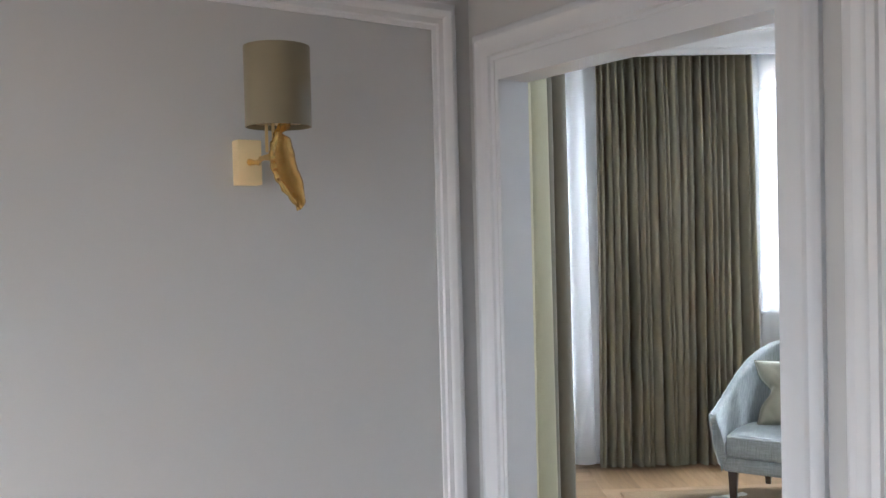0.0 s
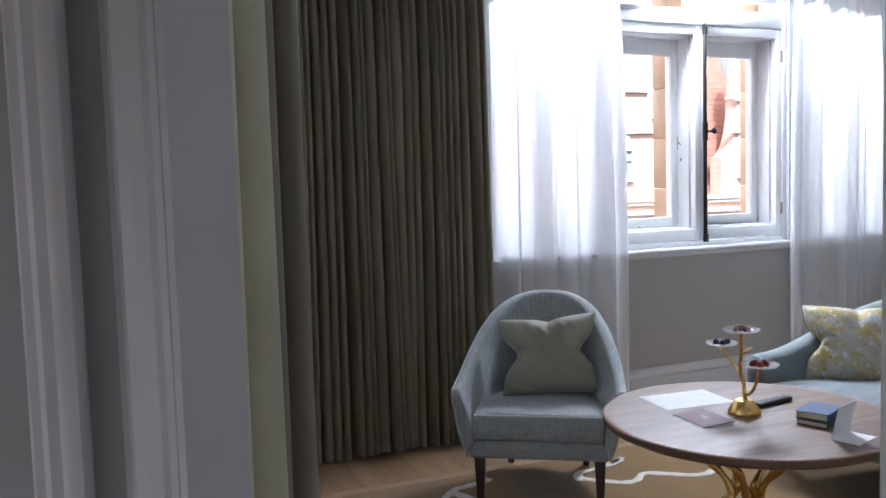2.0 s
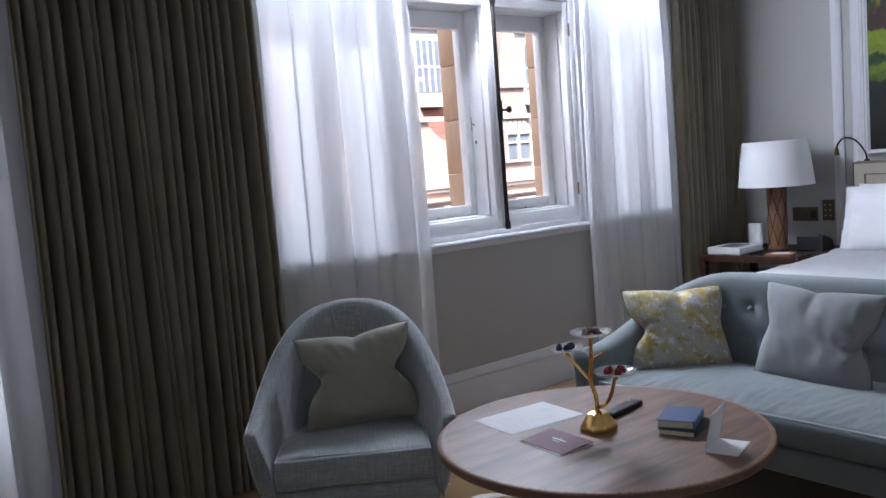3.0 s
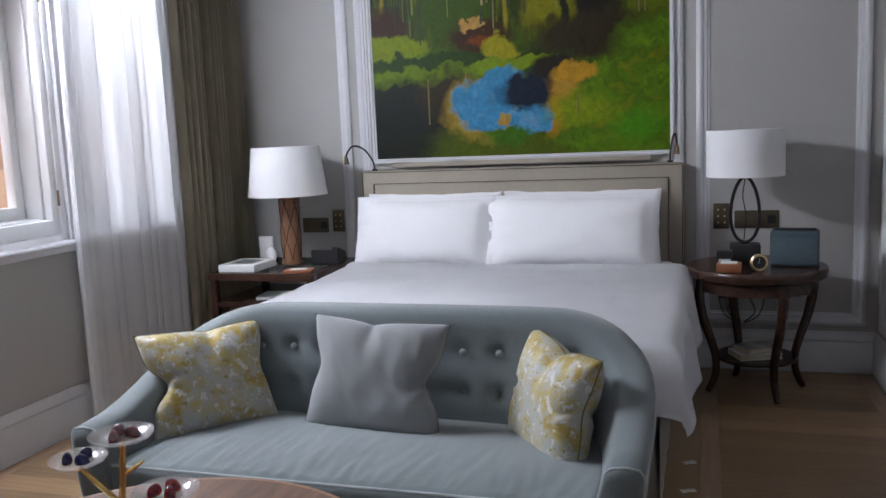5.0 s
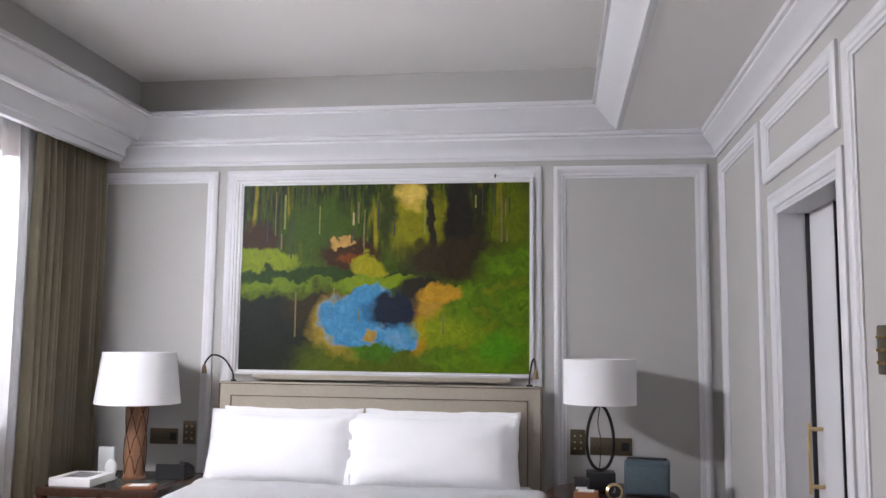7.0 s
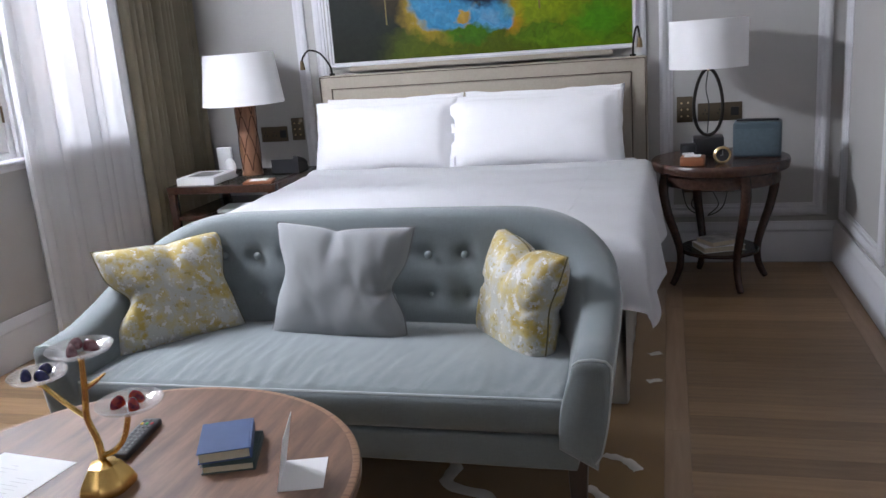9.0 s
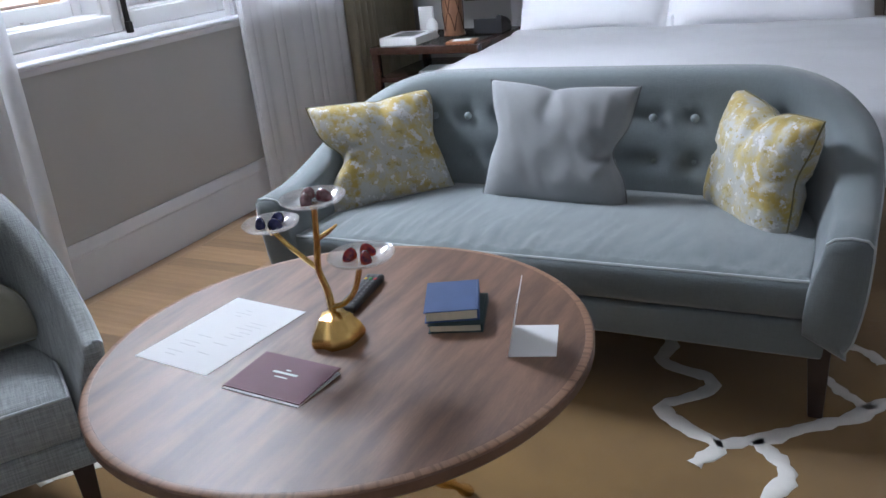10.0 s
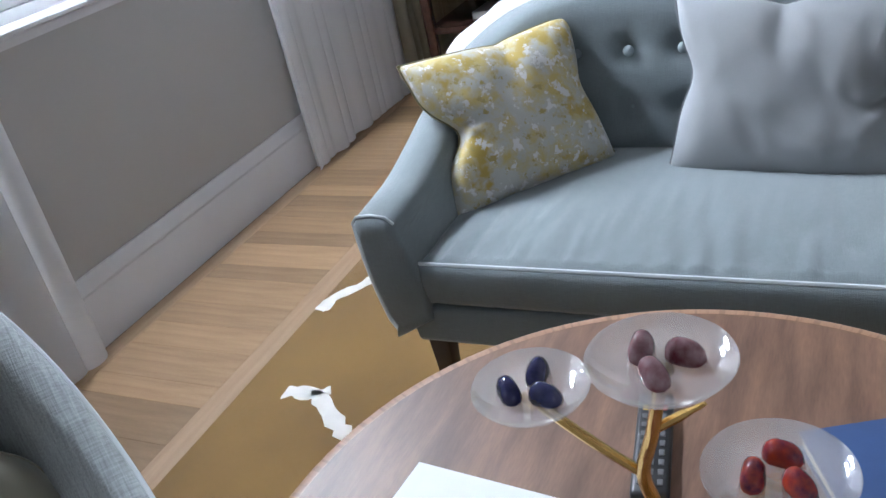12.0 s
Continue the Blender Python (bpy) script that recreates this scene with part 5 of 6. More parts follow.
pic = thing("painting", wall_frame((BX - 0.004, 0.044, 1.908), (0, -1, 0), (-1, 0, 0)), "large green and blue abstract woodland painting in a thin white frame", "painting")
part("canvas", boxes((-0.930, 0.918, -0.590, 0.594, 0.004, 0.026)), painting_material(), pic, "green and blue woodland picture")
bm = bmesh.new()
ring_moulding(bm, Matrix.Identity(4), -0.957, 0.945, -0.617, 0.621, ((0, 0), (0, 0.036), (0.004, 0.04), (0.014, 0.04), (0.018, 0.034), (0.018, 0.03), (0.026, 0.03), (0.026, 0)))
part("frame", bm, TRIM, pic, "thin white frame")
for k in range(26):
    rnd = random.Random(k)
    x = rnd.choice((rnd.uniform(-0.85, -0.1), rnd.uniform(0.3, 0.88), rnd.uniform(-0.3, 0.4)))
    h = rnd.uniform(0.08, 0.30)
    z = rnd.uniform(0.22, 0.52) - (0.55 if k > 21 else 0)
    part("brush_stroke", boxes((x, x + rnd.uniform(0.004, 0.014), z - h / 2, z + h / 2, 0.0255, 0.0285), bevel=0.001), material("stroke", rnd.choice(((0.38, 0.30, 0.12), (0.20, 0.22, 0.02), (0.16, 0.12, 0.02), (0.012, 0.014, 0.008), (0.02, 0.02, 0.01))), 0.5, vary=0.3, scale=30), pic)


# ---- bedside tables ----
nst = thing("nightstand", pose(0, 0, 0), "dark mahogany open nightstand with glass top and two shelves", "nightstand")
NX0, NX1, NY0, NY1, NZ = 3.07, 3.74, 1.13, 1.83, 0.68
for x in (NX0, NX1 - 0.045):
    for y in (NY0, NY1 - 0.045):
        part("leg", boxes((x, x + 0.045, y, y + 0.045, 0.0, NZ - 0.002), bevel=0.005), DARKW, nst)
part("top_frame", boxes((NX0 - 0.004, NX0 + 0.05, NY0 - 0.004, NY1 + 0.004, NZ - 0.045, NZ), (NX1 - 0.05, NX1 + 0.004, NY0 - 0.004, NY1 + 0.004, NZ - 0.045, NZ), (NX0 + 0.051, NX1 - 0.051, NY0 - 0.004, NY0 + 0.05, NZ - 0.045, NZ), (NX0 + 0.051, NX1 - 0.051, NY1 - 0.05, NY1 + 0.004, NZ - 0.045, NZ), bevel=0.004), DARKW, nst)
part("glass_top", boxes((NX0 + 0.051, NX1 - 0.051, NY0 + 0.051, NY1 - 0.051, NZ - 0.010, NZ - 0.002)), plain_glass("table_glass", (0.75, 0.8, 0.78), 0.02, 0.2), nst, "clear glass top")
for z in (0.50, 0.33):
    part("shelf", boxes((NX0 + 0.01, NX1 - 0.01, NY0 + 0.01, NY1 - 0.01, z - 0.03, z), bevel=0.003), DARKW, nst)


def box_thing(name, m, dims, mat, label, category, bevel=0.004, group=""):
    x, y, z = dims
    ob = tagged(put_mesh(name, boxes((-x / 2, x / 2, -y / 2, y / 2, 0, z), bevel=bevel), mat, None, 35), label, category, group)
    ob.matrix_world = m
    return ob


def book(m, w, d, t, cover, label, group=""):
    """A hardback lying flat: covers, spine and a page block."""
    b = thing("book", m, label, "book", group)
    part("page_block", boxes((-w / 2 + 0.004, w / 2 - 0.002, -d / 2 + 0.004, d / 2 - 0.004, 0.0025, t - 0.0025)), PAGES, b, "yellowed page block")
    part("back_cover", boxes((-w / 2, w / 2 - 0.003, -d / 2, d / 2, 0, 0.0025), bevel=0.0008, seg=1), cover, b)
    part("front_cover", boxes((-w / 2, w / 2 - 0.003, -d / 2, d / 2, t - 0.0025, t), bevel=0.0008, seg=1), cover, b)
    part("spine", boxes((w / 2 - 0.003, w / 2 + 0.002, -d / 2, d / 2, 0, t), bevel=0.001, seg=2), cover, b)
    return b


wb = thing("picture_box", pose(3.25, 1.66, NZ, 0, 0, 0), "white box with a grey picture on its lid on the nightstand", "box")
part("box", boxes((-0.14, 0.14, -0.125, 0.125, 0, 0.045), bevel=0.004), PAPER, wb)
part("picture", boxes((-0.085, 0.085, -0.075, 0.075, 0.0452, 0.0465)), material("grey_print", (0.30, 0.29, 0.28), 0.5, second=(0.03, 0.03, 0.03), scale=18), wb, "grey printed picture")
box_thing("card", pose(3.61, 1.72, NZ, 0, 0, 0), (0.02, 0.10, 0.16), PAPER, "white folded card standing on the nightstand", "card", 0.002)
ck = thing("bedside_speaker", pose(3.42, 1.585, NZ), "small white oval bedside speaker on a round foot", "speaker")
part("foot", lathe([(0, 0), (0.04, 0), (0.04, 0.006), (0, 0.008)], 20), WHITEP, ck)
part("body", lathe([(0, -0.018), (0.025, -0.017), (0.036, -0.008), (0.038, 0), (0.036, 0.008), (0.025, 0.017), (0, 0.018)], 24, m=pose(0, 0, 0.062, 0, 90, 0) @ Matrix.Diagonal((1.35, 1, 1, 1))), WHITEP, ck)
ph = thing("telephone", pose(3.56, 1.245, NZ, 0, 0, 90), "black desk telephone with tilted display on the nightstand", "telephone")
part("base", prism([(-0.075, 0), (0.075, 0), (0.075, 0.085), (-0.075, 0.025)], -0.09, 0.09, m=Matrix(((0, 0, 1, 0), (1, 0, 0, 0), (0, 1, 0, 0), (0, 0, 0, 1)))), BLACK, ph)
part("handset", tube(smooth_path([(-0.075, -0.07, 0.04), (-0.075, -0.03, 0.062), (-0.075, 0.03, 0.08), (-0.075, 0.075, 0.088)], 4), [0.016] * 12 + [0.018], 8), BLACK, ph)
part("display", boxes((0.0, 0.07, -0.03, 0.03, 0.0, 0.002), m=pose(0, 0.005, 0.062, 22, 0, 0)), material("grey_display", (0.35, 0.38, 0.38), 0.3, vary=0.1), ph)
np_ = thing("notepad", pose(3.15, 1.26, NZ, 0, 0, 12), "orange leather notepad holder with white paper", "notepad")
part("holder", boxes((-0.06, 0.06, -0.085, 0.085, 0, 0.016), bevel=0.004), ORANGE, np_)
part("paper", boxes((-0.035, 0.035, -0.05, 0.05, 0.0162, 0.019)), PAPER, np_)
box_thing("magazine", pose(3.28, 1.45, 0.50, 0, 0, 8), (0.20, 0.27, 0.02), PAPER, "white magazine lying on the nightstand shelf", "magazine", 0.002)
box_thing("magazine", pose(3.29, 1.47, 0.33, 0, 0, -4), (0.22, 0.29, 0.035), PAPER, "stack of white magazines on the lower shelf", "magazine", 0.002)

lamp = thing("table_lamp", pose(3.47, 1.462, NZ), "table lamp with carved copper-coloured wooden column and white shade", "lamp")
part("column", lathe([(0, 0.0), (0.066, 0), (0.066, 0.012), (0.062, 0.016), (0.062, 0.46), (0.058, 0.465), (0, 0.465)], 28), COPPERW, lamp)
for r in range(4):
    for q in range(6):
        a0 = q * math.pi / 3 + (math.pi / 6 if r % 2 else 0)
        pts = []
        for k in range(9):
            a = a0 - math.pi / 6 + math.pi / 3 * k / 8
            pts.append((0.0635 * math.cos(a), 0.0635 * math.sin(a), 0.03 + r * 0.115 + 0.11 * math.sin(math.pi * k / 8)))
        part("carved_line", tube(pts, 0.0025, 5), DARKW, lamp)
part("shade", lathe([(0.250, 0.44), (0.212, 0.745), (0.208, 0.745), (0.246, 0.44)], 48, closed=True), SHADEW, lamp, "white fabric shade")
part("stem", lathe([(0.012, 0.465), (0.012, 0.70), (0, 0.70)], 10), BRASS, lamp)

RT = (3.40, -1.335)
rt = thing("side_table", pose(RT[0], RT[1], 0), "round dark mahogany side table with four curved legs and shelf", "table")
part("tabletop", lathe([(0, 0.640), (0.335, 0.640), (0.352, 0.650), (0.357, 0.672), (0.357, 0.690), (0.350, 0.700), (0, 0.701)], 56), DARKW, rt)
part("apron", lathe([(0.27, 0.575), (0.31, 0.575), (0.31, 0.641), (0.27, 0.641)], 48, closed=True), DARKW, rt)
part("shelf", lathe([(0, 0.185), (0.205, 0.185), (0.21, 0.195), (0.205, 0.205), (0, 0.205)], 36), DARKW, rt)
for k in range(4):
    a = math.radians(21 + 90 * k)
    path = [(r * math.cos(a), r * math.sin(a), z) for r, z in ((0.300, 0.64), (0.315, 0.54), (0.292, 0.42), (0.250, 0.30), (0.222, 0.20), (0.225, 0.11), (0.252, 0.04), (0.270, 0.012))]
    part("leg", tube(smooth_path(path, 4), [0.028 - 0.012 * i / 28 for i in range(29)], 10), DARKW, rt)
RZ = 0.701
rl = thing("table_lamp", pose(RT[0] + 0.1, -1.28, RZ), "table lamp with dark oval ring stand and white drum shade", "lamp")
part("base", boxes((-0.06, 0.06, -0.08, 0.08, 0, 0.10), bevel=0.006), BLACK, rl)
part("ring", tube([(0, 0.074 * math.cos(2 * math.pi * k / 40) * (1 + 0.16 * math.sin(2 * math.pi * k / 40 + math.pi)), 0.285 + 0.178 * math.sin(2 * math.pi * k / 40)) for k in range(40)], 0.009, 10, closed=True), IRON, rl)
part("cable", tube(smooth_path([(0, 0, 0.46), (0.003, 0.012, 0.36), (0, -0.004, 0.26), (0, 0.004, 0.12)], 5), 0.003, 6), BLACK, rl)
part("shade", lathe([(0.203, 0.470), (0.203, 0.720), (0.199, 0.720), (0.199, 0.470)], 48, closed=True), SHADEW, rl, "white drum shade")
part("stem", lathe([(0, 0.455), (0.01, 0.455), (0.01, 0.62), (0, 0.62)], 10), BRASS, rl)
rad = thing("radio", pose(3.40, -1.525, RZ, 0, 0, -8), "slate blue box speaker with rounded edges and front grille", "speaker")
part("body", boxes((-0.07, 0.07, -0.12, 0.12, 0.0, 0.185), bevel=0.014, seg=3), TEAL, rad)
part("grille", boxes((-0.0745, -0.069, -0.108, 0.108, 0.016, 0.150), bevel=0.002), material("blue_grille", (0.075, 0.11, 0.13), 0.7, vary=0.15, scale=60, bump=0.6, bump_scale=700), rad)
part("handle", boxes((-0.02, 0.02, -0.105, 0.105, 0.1855, 0.195), bevel=0.003), BLACK, rad)
clk = thing("alarm_clock", pose(3.18, -1.335, RZ, 0, 0, 8), "small round brass alarm clock with dark dial", "clock")
part("case", lathe([(0, -0.014), (0.040, -0.014), (0.044, -0.006), (0.044, 0.006), (0.036, 0.014), (0.030, 0.010), (0, 0.010)], 28, m=pose(0, 0, 0.044, 0, -90, 0)), BRASS, clk)
part("dial", lathe([(0, 0.0106), (0.032, 0.0106), (0.032, 0.0118), (0, 0.0118)], 24, m=pose(0, 0, 0.044, 0, -90, 0)), BLACK, clk)
part("clock_hand", boxes((-0.0145, -0.013, -0.0012, 0.0012, 0.044, 0.068), (-0.0145, -0.013, -0.001, 0.014, 0.043, 0.045)), WHITEP, clk)
np2 = thing("notepad", pose(3.16, -1.19, RZ, 0, 0, -6), "orange leather notepad holder with white paper", "notepad")
part("holder", boxes((-0.05, 0.05, -0.06, 0.06, 0, 0.045), bevel=0.005), ORANGE, np2)
part("paper", boxes((-0.034, 0.034, -0.04, 0.04, 0.0452, 0.049)), PAPER, np2)
rem2 = thing("charging_dock", pose(3.33, -1.17, RZ), "black charging dock with white label beside the lamp", "dock")
part("body", boxes((-0.04, 0.04, -0.04, 0.04, 0, 0.085), bevel=0.005), BLACK, rem2)
part("label_plate", boxes((-0.0425, -0.0402, -0.03, 0.03, 0.02, 0.045)), PAPER, rem2)
book(pose(3.36, -1.33, 0.205, 0, 0, 20), 0.17, 0.23, 0.03, PAPER, "white paperback lying on the side table shelf", "books on the side table shelf")
book(pose(3.37, -1.34, 0.235, 0, 0, 32), 0.15, 0.20, 0.028, material("grey_cover", (0.25, 0.24, 0.22), 0.5, second=(0.6, 0.58, 0.55), scale=14), "grey printed paperback lying on another book", "books on the side table shelf")


# ---- switches and sockets ----
def plate(name, wall, u, v, w, h, kind, label):
    t = thing(name, wall @ Matrix.Translation((u, v, 0.0)), label, "switch" if kind == "switch" else "socket")
    part("plate", boxes((-w / 2, w / 2, -h / 2, h / 2, 0.0005, 0.007), bevel=0.0025), PLATE, t)
    if kind == "switch":
        for i in range(2):
            for j in range(3):
                part("toggle", lathe([(0, 0.022), (0.004, 0.021), (0.0055, 0.012), (0.004, 0.007), (0, 0.007)], 10, m=Matrix.Translation(((i - 0.5) * 0.036, (j - 1) * 0.038, 0))), BRASS, t)
    else:
        n = max(2, round(w / 0.075))
        for i in range(n):
            x = (i + 0.5) * w / n - w / 2
            bm = boxes((x - 0.003, x + 0.003, 0.008, 0.018, 0.0072, 0.0082), (x - 0.014, x - 0.008, -0.014, -0.004, 0.0072, 0.0082), (x + 0.008, x + 0.014, -0.014, -0.004, 0.0072, 0.0082)) if i < n - 1 else boxes((x - 0.022, x + 0.022, -0.024, 0.024, 0.0072, 0.0092))
            part("socket_face", bm, BLACK, t)
    return t


plate("light_switch", BED, -1.290, 0.914, 0.088, 0.146, "switch", "bronze switch plate with six brass toggles")
plate("wall_socket", BED, -1.462, 0.886, 0.190, 0.100, "socket", "bronze double socket plate")
plate("light_switch", BED, 1.163, 0.918, 0.090, 0.150, "switch", "bronze switch plate with six brass toggles")
plate("wall_socket", BED, 1.359, 0.897, 0.246, 0.104, "socket", "wide bronze socket plate")
plate("light_switch", SOUTH, -1.27, 1.50, 0.090, 0.146, "switch", "bronze switch plate with six brass toggles")
lb = plate("wall_socket", BED, 1.295, 0.487, 0.300, 0.125, "socket", "wide bronze socket plate low on the wall with plugs")
for x in (-0.07, 0.02):
    part("plug", boxes((x - 0.025, x + 0.025, -0.055, -0.005, 0.009, 0.045), bevel=0.006), BLACK, lb)
for k, (x, y, s) in enumerate(((3.80, -1.23, 1), (3.79, -1.32, -1))):
    ob = tagged(put_mesh("cable", tube(smooth_path([(x, y, 0.44), (x - 0.02, y + 0.03 * s, 0.36), (x - 0.03, y - 0.03 * s, 0.30), (x - 0.02, y + 0.06 * s, 0.36), (x - 0.02, y + 0.10 * s, 0.60)], 6), 0.004, 6), BLACK, None, 60), "black power cable hanging under the side table", "cable")

# ---- sliding door in the south wall ----
door = tagged(new("door_1"), "white sliding door with brass pull handle, half open", kind="structure")
part("door_leaf", boxes((2.12, 2.60, SY - 0.175, SY - 0.130, 0.005, 2.16), bevel=0.003), TRIM, door)
part("edge_strip", boxes((2.440, 2.462, SY - 0.1295, SY - 0.112, 0.005, 2.085)), BLACK, door, "black upright strip on the door")
part("edge_strip", boxes((2.106, 2.1195, SY - 0.175, SY - 0.130, 0.005, 2.085)), BLACK, door, "black upright strip on the door")
h = part("door_handle", tube([(2.36, SY - 0.075, 0.90), (2.36, SY - 0.075, 1.19)], 0.007, 10), BRASS, door, "brass bar handle")
for z in (0.93, 1.165):
    part("handle_post", tube([(2.36, SY - 0.130, z), (2.36, SY - 0.078, z)], 0.009, 10), BRASS, h)

# ---- wall lamp in the hall ----
sm = HALLL @ Matrix.Translation((-0.686, 1.782, 0))
# gilt made paler: light caught from the bedroom is put into its colour
GILT_LIT = material("lit_gilt", (0.88, 0.70, 0.40), 0.5, 0.55, vary=0.06, scale=20)
sc_ = thing("wall_lamp", sm, "gilded leaf wall lamp with olive silk shade", "wall lamp")
part("wall_plate", boxes((-0.030, 0.030, -0.054, 0.054, 0.0005, 0.040), bevel=0.003), GILT_LIT, sc_)
part("arm", tube(smooth_path([(0, 0.0, 0.038), (0.004, -0.003, 0.08), (-0.004, 0.003, 0.125), (0.002, 0.002, 0.178)], 5), [0.010, 0.006, 0.007, 0.005, 0.006, 0.008, 0.006, 0.005, 0.006, 0.007, 0.005, 0.006, 0.007, 0.008, 0.010, 0.012], 8), GOLD, sc_)
part("stem", tube([(-0.012, 0.012, 0.172), (-0.012, 0.16, 0.172)], 0.004, 8, bm=tube([(0.004, 0.0, 0.172), (0.004, 0.16, 0.172)], 0.004, 8)), BRASS, sc_)
shade_m = Matrix.Translation((0.012, 0, 0.186)) @ Matrix.Rotation(-math.pi / 2, 4, "X")
part("shade", lathe([(0.074, 0.068), (0.074, 0.247), (0.0715, 0.247), (0.0715, 0.068)], 44, m=shade_m, closed=True), SHADEG, sc_, "olive silk drum shade")
part("shade_ring", lathe([(0.0, 0.080), (0.071, 0.080), (0.071, 0.083), (0.0, 0.083)], 32, m=shade_m), BRASS, sc_)


def leaf_spine(v):
    """The rolled edge of the leaf: a shallow curve from its tip down to its point."""
    return 0.018 - 0.032 * math.sin(math.pi * min(1.0, v * 1.08)) + 0.032 * v ** 3, 0.083 - 0.202 * v


bm = bmesh.new()
rows = []
for j in range(41):
    v = j / 40
    sx, sy = leaf_spine(v)
    w = (0.056 * min(1.0, (1 - v) / 0.30) ** 0.6 * min(1.0, 0.35 + 1.6 * v)) * (1 - 0.62 * math.exp(-((v - 0.17) / 0.035) ** 2))
    w += 0.0016 * noise.noise(Vector((v * 40, 2, 0)))
    rows.append([bm.verts.new((sx + u * w, sy + 0.010 * u * math.sin(math.pi * v), 0.196 + 0.010 * math.sin(math.pi * u) + 0.003 * noise.noise(Vector((u * 9, v * 26, 1))))) for u in [k / 8 for k in range(9)]])
for a, b in zip(rows, rows[1:]):
    for k in range(8):
        bm.faces.new((a[k], a[k + 1], b[k + 1], b[k]))
bmesh.ops.solidify(bm, geom=bm.faces[:], thickness=0.004)
part("leaf", bm, GOLD, sc_, "hammered gold leaf", 180)
spine = [(*leaf_spine(k / 30), 0.197 + 0.0015 * math.sin(k * 2.1)) for k in range(31)]
part("leaf_rib", tube(spine, [0.0075 + 0.0018 * math.sin(k * 1.7) - 0.004 * abs(k / 30 - 0.35) for k in range(31)], 8), GOLD, sc_)

# ---- round table and what lies on it ----
TC, TR, TZ = (0.002, 0.054), 0.515, 0.577
tb = thing("coffee_table", pose(TC[0], TC[1], 0), "round walnut table on gilded twig legs on the rug", "table")
part("tabletop", lathe([(0, TZ - 0.042), (TR - 0.03, TZ - 0.042), (TR - 0.004, TZ - 0.030), (TR, TZ - 0.022), (TR, TZ - 0.006), (TR - 0.015, TZ - 0.004), (TR - 0.015, TZ), (0, TZ)], 96), WALNUT, tb)
part("rim", lathe([(TR - 0.0148, TZ - 0.0035), (TR, TZ - 0.0035), (TR, TZ - 0.002), (TR - 0.003, TZ), (TR - 0.0148, TZ)], 96, closed=True), WALNUTR, tb, "cross-grained lighter walnut rim")
part("table_edge", lathe([(TR, TZ - 0.024), (TR + 0.003, TZ - 0.022), (TR + 0.003, TZ - 0.005), (TR, TZ - 0.003)], 96, closed=True), WALNUTE, tb, "darker walnut edge band")
part("hub", lathe([(0, 0.515), (0.16, 0.515), (0.16, 0.534), (0, 0.534)], 32), BRONZE, tb)
for k in range(5):
    a = 2 * math.pi * k / 5 + 0.4
    rnd = random.Random(k + 40)
    p = []
    for r, z, sw in ((0.30, 0.012, 0.5), (0.22, 0.10, 0.35), (0.12, 0.20, 0.1), (0.05, 0.28, -0.1), (0.11, 0.38, -0.4), (0.22, 0.46, -0.55), (0.30, 0.53, -0.6)):
        b = a + sw + rnd.uniform(-0.08, 0.08)
        p.append((r * math.cos(b), r * math.sin(b), z))
    path = smooth_path(p, 5)
    part("twig_leg", tube(path, [0.016 + 0.004 * math.sin(i * 1.3) - 0.006 * abs(i / len(path) - 0.4) for i in range(len(path))], 9), GOLD, tb, "gilded twig leg")

def sweet_shape():
    """A small moulded chocolate: an almond outline, a flat foot and a ridge along its back."""
    bm = bmesh.new()
    rings = []
    for f, z in ((0.92, 0.0), (1.0, 0.003), (0.93, 0.010), (0.72, 0.0165), (0.38, 0.0205), (0.0, 0.022)):
        ring = []
        for k in range(16):
            a = 2 * math.pi * k / 16
            r = 0.0108 + 0.0080 * abs(math.cos(a)) ** 2.2
            ring.append(bm.verts.new((r * f * math.cos(a) + (0.004 * (1 - f)), r * f * math.sin(a), z)) if f else None)
        rings.append(ring if f else [bm.verts.new((0.004, 0, z))])
    for a, b in zip(rings, rings[1:]):
        for k in range(16):
            j = (k + 1) % 16
            bm.faces.new((a[k], a[j], b[j], b[k]) if len(b) > 1 else (a[k], a[j], b[0]))
    bm.faces.new(rings[0][::-1])
    return bm


st = thing("sweet_stand", pose(0.0, 0.062, TZ), "gilded twig stand with three small glass dishes", "stand")
bm = bmesh.new()
rr = []
for j, (r, z) in enumerate(((0.052, 0.0), (0.054, 0.012), (0.046, 0.03), (0.036, 0.045), (0.030, 0.055), (0.012, 0.060))):
    rr.append([bm.verts.new(((r * (1.15 if k % 2 == 0 else 0.92) + 0.006 * noise.noise(Vector((k, j, 3)))) * math.cos(k * math.pi / 7), r * (1.1 if k % 3 == 0 else 0.95) * math.sin(k * math.pi / 7), z + 0.004 * noise.noise(Vector((k * 2, j, 1))) * (j > 0))) for k in range(14)])
for a, b in zip(rr, rr[1:]):
    for k in range(14):
        bm.faces.new((a[k], a[(k + 1) % 14], b[(k + 1) % 14], b[k]))
bm.faces.new(rr[0][::-1]), bm.faces.new(rr[-1])
part("base", bm, GOLD, st, "lumpy cast gold base")
dishes = ((0.009, 0.190, 0.232, 0.060), (-0.020, 0.052, 0.305, 0.065), (-0.022, -0.042, 0.195, 0.066))
fork = (0.003, 0.022, 0.155)
part("stem", tube(smooth_path([(0.012, 0.010, 0.05), (0.014, 0.016, 0.10), fork, (-0.008, 0.006, 0.22), (-0.020, -0.010, 0.298)], 6), [0.0085 - 0.0001 * k for k in range(25)], 9), GOLD, st)
part("twig", tube(smooth_path([fork, (0.005, 0.06, 0.178), (0.008, 0.10, 0.205), (0.009, 0.128, 0.228)], 6), 0.0055, 8), GOLD, st)
